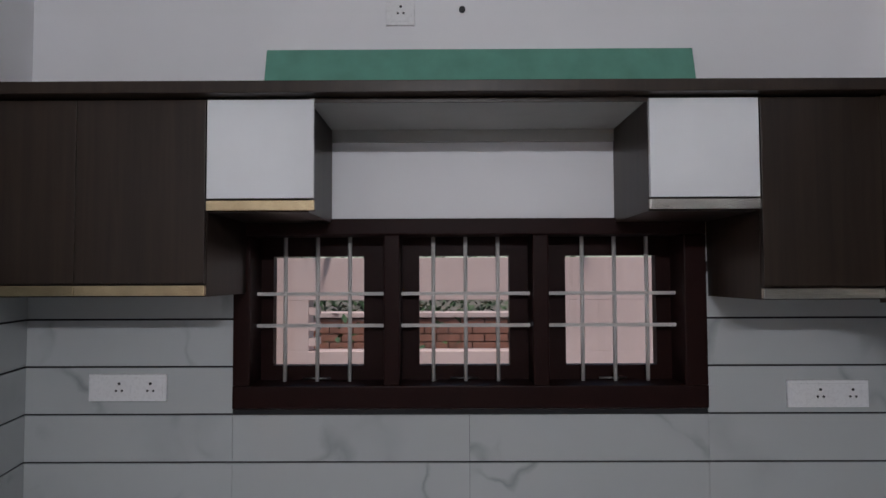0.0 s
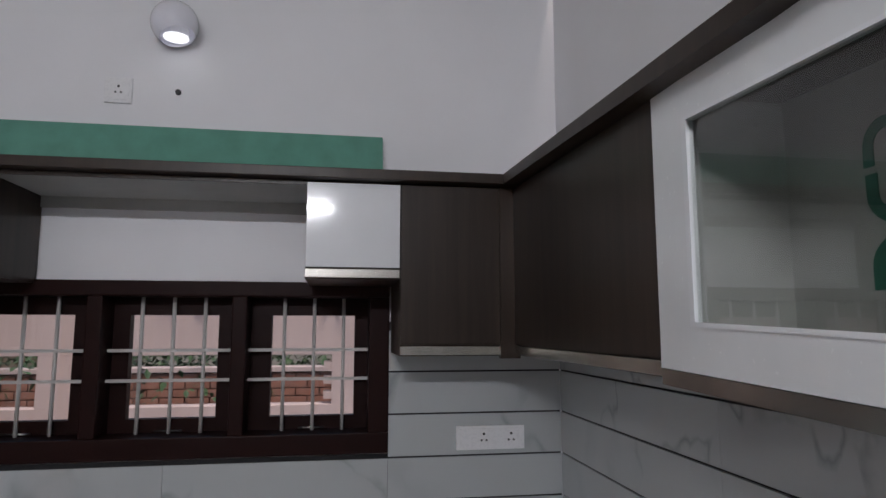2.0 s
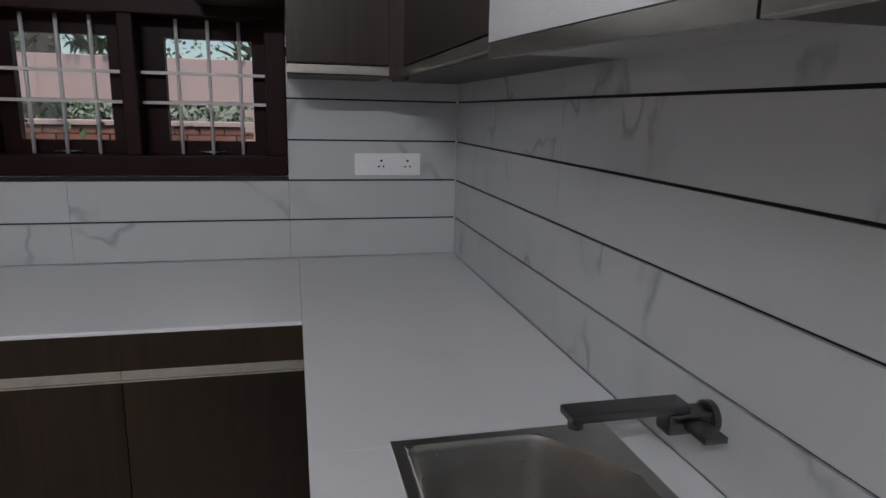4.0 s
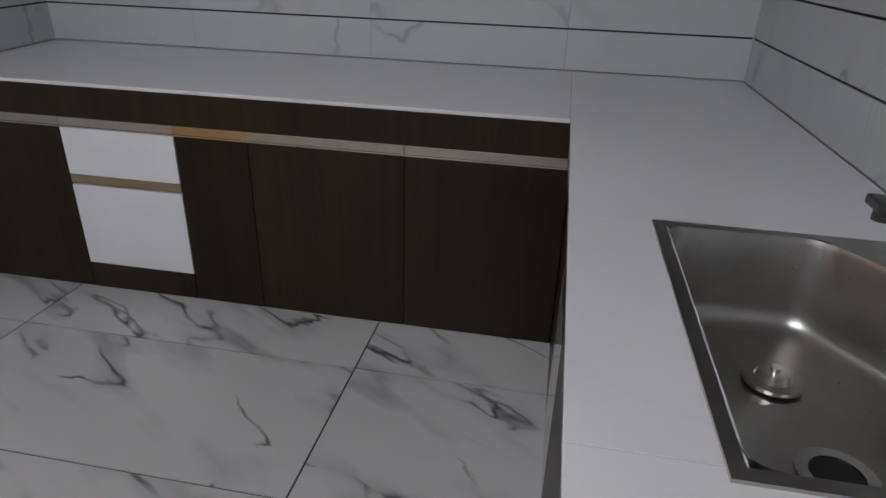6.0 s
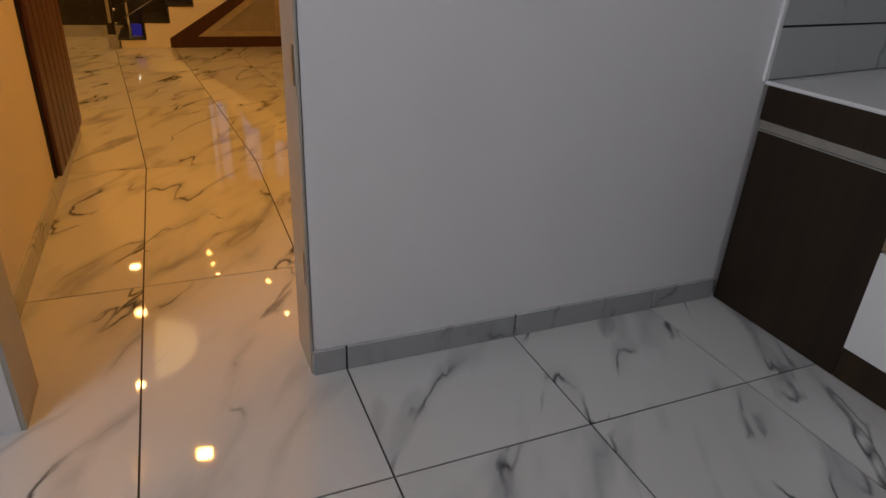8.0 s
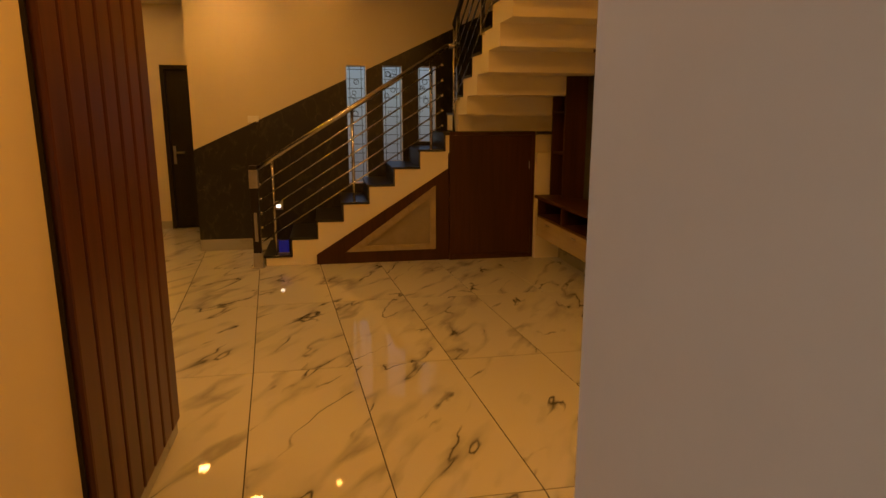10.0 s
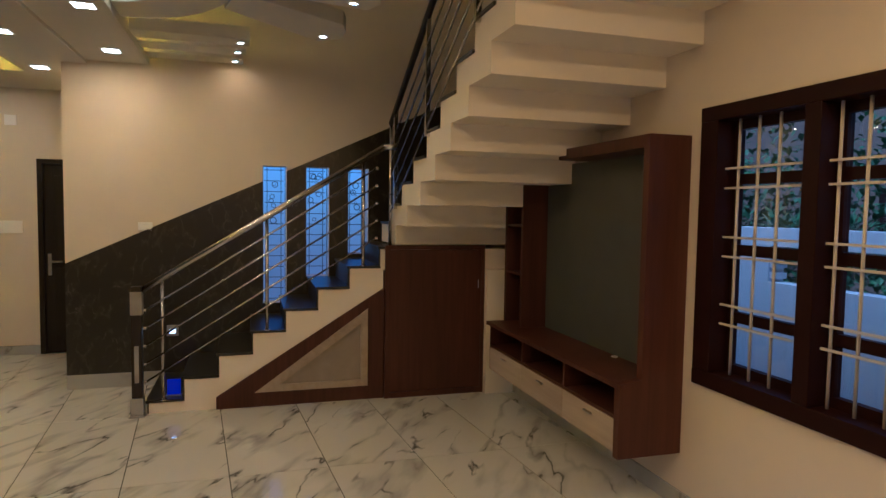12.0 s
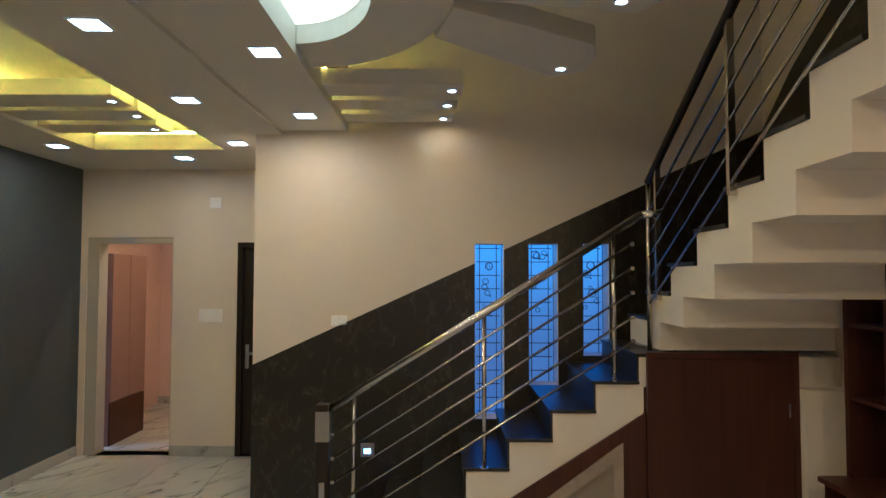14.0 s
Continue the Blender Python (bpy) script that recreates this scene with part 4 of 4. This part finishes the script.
def hall_window():
    x0, x1, z0, z1 = HW
    w = thing("window_hall", (x0, HN, z0), "dark brown wooden window with white grille bars", "window")
    w["kind"] = "structure"
    f0, f1 = HN - 0.02, HN + 0.14
    part("window_frame", box(x0, x1, f0, f1, z0, z0 + 0.085, 0.004), M_FRAME, w)
    part("window_frame", box(x0, x1, f0, f1, z1 - 0.075, z1, 0.004), M_FRAME, w)
    cuts = [(x0, -3.735), (-3.205, -3.12), (-2.67, -2.59), (-2.085, x1)]
    for a, b in cuts:
        part("mullion", box(a, b, f0 + 0.002, f1, z0 + 0.085, z1 - 0.075, 0.004), M_FRAME, w)
    for (_, a), (b, _) in zip(cuts, cuts[1:]):
        s0, s1, t0, t1 = a - 0.003, b + 0.003, z0 + 0.082, z1 - 0.072
        sash = part("sash", ring(rect(s0, s1, t0, t1), rect(s0 + 0.035, s1 - 0.10, t0 + 0.05, t1 - 0.05), 1, HN + 0.09, HN + 0.13), M_FRAME, w)
        for zz in (1.118, 1.465, 1.825):
            part("sash_bar", box(s0 + 0.035, s1 - 0.10, HN + 0.09, HN + 0.13, zz - 0.027, zz + 0.027), M_FRAME, sash)
        p = part("pane", box(s0 + 0.033, s1 - 0.098, HN + 0.108, HN + 0.113, t0 + 0.048, t1 - 0.048), M_GLASS, sash)
        p.visible_shadow = False
        mid = (a + b) / 2 - 0.062
        for dx in (-0.128, 0.0, 0.128):
            part("grille_bar", rod((mid + dx, HN + 0.055, z0 + 0.08), (mid + dx, HN + 0.055, z1 - 0.07), 0.0075, 10), M_BAR, w)
        for zz in (1.08, 1.18, 1.43, 1.53, 1.78, 1.88):
            part("grille_bar", boxes((a - 0.002, b + 0.002, HN + 0.038, HN + 0.046, zz - 0.0055, zz + 0.0055)), M_BAR, w)


hall_window()


def slat_panel():
    p = thing("slatted_panel", (-2.4, -3.39, 0.09), "red-brown fluted wooden wall panel", "panel")
    part("backing", box(-2.90, -1.83, -3.40, -3.388, 0.09, 2.89), M_BLACKWOOD, p)
    n = 7
    for i in range(n):
        x = -2.90 + 1.07 * i / n
        part("slat", box(x + 0.008, x + 0.145, -3.390, -3.362, 0.09, 2.89, 0.012), M_SLAT, p)


slat_panel()
socket_plate("wall_switch", -1.55, 1.30, 0.16, 0.10, (), "white switch plate on the corridor wall", at=-3.40, holes=False)
sw = bpy.data.objects["wall_switch"]
sw.matrix_basis = Matrix.Translation((-1.39, -3.40, 1.30)) @ pose(0, 0, 0, 0, 0, 180)
socket_plate("wall_switch", -3.47, 1.42, 0.12, 0.075, (), "white switch plate on the stair wall", "x", SX, False)
socket_plate("wall_switch", -5.09, 1.325, 0.235, 0.135, (), "white switch plate beside the doorway", "x", -8.87, False)
socket_plate("door_chime", -5.0, 2.475, 0.115, 0.11, (), "white chime box high on the wall", "x", -8.87, False)
sl = thing("step_light", (SX + 0.02, -3.19, 0.5), "small recessed stair light with a steel rim", "lamp")
part("rim", box(SX + 0.012, SX + 0.020, -3.24, -3.14, 0.45, 0.55, 0.002), M_STEEL, sl)
part("lens", box(SX + 0.018, SX + 0.023, -3.215, -3.165, 0.475, 0.51), glow("step_lens_glow", (0.9, 0.93, 1.0), 3.0), sl, "glowing white lens")


# Added plate whose glow imitates blue light falling by the first step.
bl = thing("step_light", (-6.50, -3.10, 0.107), "small plate on the lowest tread, standing in for blue light", "lamp")
part("base", box(-6.53, -6.48, -3.16, -3.04, 0.1075, 0.116, 0.002), M_STEEL, bl)
part("lens", box(-6.515, -6.495, -3.15, -3.05, 0.116, 0.24, 0.003), M_BLUEGLOW, bl, "glowing blue plate")


def far_doors():
    d = thing("door_black", (-8.87, -4.7, 0), "closed black wooden door with a steel lever", "door")
    part("frame", ring([(-4.71, 0), (-4.08, 0), (-4.08, 2.13), (-4.71, 2.13)], [(-4.66, 0.0), (-4.12, 0.0), (-4.12, 2.08), (-4.66, 2.08)], 0, -9.0, -8.86), M_BLACKWOOD, d)
    leaf = part("leaf", box(-8.97, -8.92, -4.66, -4.12, 0.005, 2.08, 0.002), M_BLACKWOOD, d)
    for z0, z1 in ((0.15, 0.95), (1.12, 1.95)):
        part("door_panel", box(-8.92, -8.912, -4.56, -4.22, z0, z1, 0.003), M_BLACKWOOD, leaf)
    part("lever", box(-8.925, -8.885, -4.61, -4.49, 1.00, 1.022, 0.004), M_STEEL, leaf)
    part("lock_plate", box(-8.921, -8.912, -4.635, -4.60, 0.86, 1.10, 0.002), M_STEEL, leaf)
    structure("trim_doorway", ring([(-6.236, 0), (-5.365, 0), (-5.365, 2.18), (-6.236, 2.18)], [(-6.12, 0.0), (-5.378, 0.0), (-5.378, 2.12), (-6.12, 2.12)], 0, -9.05, -8.885), M_JAMB)
    c = thing("wardrobe", (-9.6, -6.3, 0), "plain pink-brown wardrobe in the far room", "wardrobe")
    pink = plain("dusky_pink_laminate", (0.26, 0.16, 0.13), 0.5)
    part("body", box(-9.95, -9.2, -6.64, -6.16, 0.0, 2.03, 0.004), pink, c)
    for xa, xb in ((-9.95, -9.577), (-9.573, -9.2)):
        part("door", box(xa + 0.002, xb - 0.002, -6.16, -6.142, 0.46, 2.02, 0.002), pink, c)
    part("plinth", box(-9.95, -9.2, -6.158, -6.144, 0.0, 0.45), M_MAHOG, c)
    structure("baseboard_back", boxes((-11.45, -11.436, -6.65, -4.4, 0, 0.10)), M_SKIRT)


far_doors()

# ---- ceiling features and lamps ----
# x -1.7 pair and the TOP one: unseen lamps added to fill the hall.
LEDS = [(-5.16, -4.13, 2.87), (-5.58, -3.50, 2.90), (-6.32, -4.20, 2.87), (-6.82, -3.58, 2.90), (-7.59, -4.30, 2.87), (-8.22, -5.00, 2.87), (-7.70, -5.84, 2.87), (-4.14, -3.50, 2.90), (-4.0, -4.13, 2.87), (-3.2, -2.96, 3.12), (-1.7, -2.30, 3.12), (-1.7, -1.2, 3.12), (-9.6, -5.2, 2.90), (-5.4, -1.9, TOP)]


def led_panel(x, y, z):
    p = thing("ceiling_light", (x, y, z), "square recessed warm ceiling light, a few added as unseen fill", "lamp", "recessed ceiling lights")
    h = 0.062
    part("rim", ring(rect(x - h - 0.012, x + h + 0.012, y - h - 0.012, y + h + 0.012), rect(x - h, x + h, y - h, y + h), 2, z - 0.006, z - 0.0005), M_PLASTIC, p)
    part("diffuser", box(x - h, x + h, y - h, y + h, z - 0.004, z - 0.0015), M_LED, p, "glowing diffuser")
    lamp("ceiling_lamp", (x, y, z - 0.012), (x, y, 0), 0.12, 24.0 if x < -9 else 7.5 if z > 3.2 else 24.0 if z > 3 else 2.5 if x < -8 else 5.0, WARM)


for l in LEDS:
    led_panel(*l)

cv = thing("cove_light", (-6.4, -5.1, 3.0), "yellow cove light strip in the ceiling tray", "lamp", "yellow cove lights")
for i, d in enumerate(((TRAY[0] + 0.02, TRAY[1] - 0.02, TRAY[2] - 0.06, TRAY[2] - 0.05, 3.02, 3.04), (TRAY[0] + 0.02, TRAY[1] - 0.02, TRAY[3] + 0.05, TRAY[3] + 0.06, 3.02, 3.04), (TRAY[0] - 0.06, TRAY[0] - 0.05, TRAY[2], TRAY[3], 3.02, 3.04))):
    part("strip", boxes(d), M_COVE, cv)
cv = thing("cove_light", (-6.75, -3.345, 3.06), "yellow cove light strip above the ceiling beams", "lamp", "yellow cove lights")
part("strip", boxes((-7.24, -6.26, -3.352, -3.344, 3.062, 3.074)), M_COVE, cv)


def spot(x, y, z):
    p = thing("spotlight", (x, y, z), "small round warm spotlight", "lamp", "small spotlights")
    part("rim", ring([(x + 0.034 * math.cos(a * math.tau / 16), y + 0.034 * math.sin(a * math.tau / 16)) for a in range(16)],
                     [(x + 0.024 * math.cos(a * math.tau / 16), y + 0.024 * math.sin(a * math.tau / 16)) for a in range(16)], 2, z - 0.006, z), M_PLASTIC, p)
    part("lens", disc((x, y, z - 0.002), 0.024, 0.003, seg=16), M_LED, p, "glowing lens")
    lamp("spot_lamp", (x, y, z - 0.008), (x, y, 0), 0.04, 0.8, WARM)


# fingers in the tray and beside the stairs
for i, (xa, xb, ye) in enumerate(((-6.60, -6.32, -4.66), (-6.96, -6.70, -4.68), (-7.36, -7.10, -4.74))):
    single("ceiling_finger", box(xa, xb, TRAY[2] - 0.1, ye, 2.90, 3.0, 0.004), M_CEIL, "white dropped ceiling beam with a spotlight", "ceiling beam", "dropped ceiling beams")
    spot((xa + xb) / 2, ye - 0.07, 2.90)
for i, (xa, xb, ye) in enumerate(((-6.52, -6.28, -2.50), (-6.86, -6.62, -2.53), (-7.22, -6.98, -2.56))):
    single("ceiling_finger", box(xa, xb, -3.36, ye, 2.95, 3.05, 0.004), M_CEIL, "white dropped ceiling beam with a spotlight", "ceiling beam", "dropped ceiling beams")
    spot((xa + xb) / 2, ye - 0.07, 2.95)

CX, CY = -4.95, -3.358
half = lambda a, b: [(CX + a * math.cos(k * math.pi / 28), CY + b * math.sin(k * math.pi / 28)) for k in range(29)]
rg = thing("ceiling_ring", (CX, CY, 2.95), "rounded dropped ceiling ring round a lit recess", "ceiling ring")
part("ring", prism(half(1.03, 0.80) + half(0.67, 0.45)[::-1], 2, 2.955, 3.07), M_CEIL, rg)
# The cap is no lamp: its glow stands in for hidden strip light.
part("recess", prism(half(0.66, 0.44), 2, 3.05, 3.056), glow("recess_light_glow", (1.0, 0.66, 0.24), 2.3), rg, "cream recess cap with cove light put in as glow")
single("ceiling_beam", prism([(-5.52, -2.66), (-5.17, -2.575), (-5.62, -1.862), (-5.79, -1.82), (-6.0, -1.83), (-6.124, -1.997)], 2, 2.945, 3.05, 0.004), M_CEIL, "white tapered dropped ceiling beam with a spotlight", "ceiling beam", "dropped ceiling beams")
spot(-5.97, -1.97, 2.945)
spot(-5.11, -1.87, 2.945)
single("ceiling_beam", prism([(-5.09, -2.575), (-4.60, -2.62), (-4.95, -1.72), (-5.10, -1.70), (-5.235, -1.76)], 2, 2.945, 3.05, 0.004), M_CEIL, "white tapered dropped ceiling beam with a spotlight", "ceiling beam", "dropped ceiling beams")

# ---- outdoors ----
def leaf_clump(name, place, n, spread, size, label, blade=False):
    rnd = random.Random(int(place[0] * 31 + place[1] * 17))
    bm = bmesh.new()
    for _ in range(n):
        c = Vector(place) + Vector((rnd.gauss(0, spread[0]), rnd.gauss(0, spread[1]), abs(rnd.gauss(0, spread[2]))))
        if blade:
            c = Vector(place) + Vector((rnd.gauss(0, spread[0] * 0.3), rnd.gauss(0, spread[1] * 0.3), 0))
        a, b = rnd.uniform(0, math.tau), rnd.uniform(0.3, 1.2)
        d = Vector((math.cos(a) * math.cos(b), math.sin(a) * math.cos(b), math.sin(b))) * size * rnd.uniform(0.6, 1.3)
        s = d.cross(Vector((0, 0, 1))).normalized() * size * (0.07 if blade else 0.28)
        vs = [bm.verts.new(p) for p in (c, c + d * 0.5 + s, c + d - Vector((0, 0, size * 0.15)), c + d * 0.5 - s)]
        bm.faces.new(vs)
    ob = put(name, bm, M_LEAF)
    return tagged(ob, label, "plant", kind="stuff")


def outdoors():
    # Slab added to shade the outside and darken the upper panes.
    pr = thing("pane_shade_slab", (-4, 1.0, 2.5), "brown slab added outside to darken the hall window's upper panes", "roof")
    part("slab", box(-9, -0.9, 0.03, 1.0, 2.45, 2.6, 0.004), M_OUTBROWN, pr)
    # House added as a dark backdrop that keeps sky out of the panes.
    nb = thing("backdrop_house", (-4, 7, -0.3), "brown plastered house added to close off the sky", "house")
    part("wall", box(-26, -1.2, 7.0, 9.0, -0.3, 4.2), M_OUTBROWN, nb)
    for x in (-8.6, -6.2, -3.8):
        win = part("window", box(x, x + 0.9, 6.96, 7.0, 0.9, 2.1, 0.004), M_FRAME, nb)
        part("sill", box(x - 0.06, x + 0.96, 6.90, 7.0, 0.84, 0.90, 0.004), M_OUTWHITE, win)
    y = 2.1
    w = thing("boundary_wall", (0, y, -0.3), "pale pink plastered boundary wall with an opening", "wall")
    part("base", box(-1.6, 6, y, y + 0.18, -0.3, 1.20, 0.004), M_PLASTER, w)
    part("pier", box(2.15, 6, y, y + 0.18, 1.20, 1.56), M_PLASTER, w)
    part("pier", box(0.14, 0.46, y, y + 0.18, 1.20, 1.56), M_PLASTER, w)
    part("pier", box(-1.6, -1.0, y, y + 0.18, 1.20, 1.56), M_PLASTER, w)
    part("beam", box(-1.6, 6, y, y + 0.18, 1.56, 1.86, 0.004), M_PLASTER, w)
    for x in (0.46, 2.15):
        for z in (1.235, 1.345, 1.455):
            part("tooth", box(x - 0.06 if x > 1 else x, x if x > 1 else x + 0.06, y + 0.02, y + 0.16, z, z + 0.055, 0.002), M_PLASTER, w)
    lw = thing("boundary_wall", (-6, y, -0.3), "white plastered garden wall with low openings", "wall")
    part("base", box(-16, -1.6, y, y + 0.18, -0.3, 1.03, 0.004), M_OUTWHITE, lw)
    part("beam", box(-16, -1.6, y, y + 0.18, 1.36, 1.53, 0.004), M_OUTWHITE, lw)
    for x in (-15.0, -12.4, -9.9, -7.9, -6.3, -4.6, -2.4):
        part("pier", box(x, x + 0.55, y, y + 0.18, 1.03, 1.36), M_OUTWHITE, lw)
        for z in (1.06, 1.16, 1.26):
            part("tooth", box(x + 0.55, x + 0.61, y + 0.02, y + 0.16, z, z + 0.055, 0.002), M_OUTWHITE, lw)
    b = thing("brick_kerb", (1, 3.6, -0.3), "low red brick garden wall", "wall")
    part("core", box(-2, 5, 3.72, 3.85, -0.3, 1.335), M_GROUT, b)
    part("coping", box(-2, 5, 3.60, 3.90, 1.341, 1.385, 0.004), M_PLASTER, b)
    me = bpy.data.meshes.new("brick")
    bm = box(0, 0.215, 0, 0.1, 0, 0.065, 0.004)
    bm.to_mesh(me)
    bm.free()
    me.materials.append(M_BRICK)
    for r in range(5):
        for c in range(18):
            o = new("brick", me)
            o.location = (-0.9 + c * 0.225 + (r % 2) * 0.11, 3.62, 0.965 + r * 0.075)
            o.parent = b
            o.matrix_parent_inverse = b.matrix_basis.inverted()
    leaf_clump("hedge", (0.8, 4.3, 1.10), 5200, (1.5, 0.22, 0.5), 0.08, "green garden hedge behind the wall")
    for x in (-0.6, 0.4, 1.1, 2.2):
        leaf_clump("wall_plant", (x, y + 0.15, 1.86), 40, (0.3, 0.1, 0.1), 0.30, "spiky green plant on the wall", True)
    leaf_clump("hedge", (-8.0, 3.4, 0.75), 14000, (3.6, 0.3, 1.0), 0.11, "green garden hedge behind the white wall")
    for x in (-11.2, -9.6, -8.7, -7.5, -6.6, -5.7, -5.0):
        leaf_clump("wall_plant", (x, y + 0.12, 1.53), 36, (0.3, 0.1, 0.1), 0.20, "spiky green plant on the wall", True)


outdoors()

# ---- floor tiles, laid in long courses that drift with the skewed hall ----
fl = bpy.data.objects["floor"]
XJ = [3.12, 1.80, 0.49, -0.73, -2.15, -3.60, -5.0, -6.35, -7.7, -9.05, -10.4, -11.5]
TW, GAP = 0.6, 0.006
drift = lambda x: -0.083 * max(0.0, -2.3 - x)


def tile_mesh(length, skew, width):
    """A tile whose far end is set over by skew."""
    g = GAP / 2
    base = [(g, g + skew), (length - g, g), (length - g, width - g), (g, width - g + skew)]
    me = bpy.data.meshes.new("floor_tile")
    bm = prism(base, 2, -0.004, 0.0)
    bm.to_mesh(me)
    bm.free()
    me.materials.append(M_TILE)
    return me


for x1, x0 in zip([CE] + XJ, XJ):
    if x1 - x0 < 0.03:
        continue
    skew = drift(x0) - drift(x1)
    full = tile_mesh(x1 - x0, skew, TW)
    spare = -drift(x1)
    rim = tile_mesh(x1 - x0, skew, spare) if spare > 0.05 else None
    for j in range(-11, 1):
        y = TW * j + drift(x1)
        if (j == 0 and not rim) or y < -6.75 or (x1 > -9.0 and y + TW < -6.3) or (x1 > -2.2 and x0 < -0.1 and y < -3.7) or (x0 > -0.8 and y < -4.8) or (x1 < -9.1 and y > -4.6):
            continue
        o = new("floor_tile", rim if j == 0 else full)
        o.location = (x0, y, 0.0)
        o.parent = fl
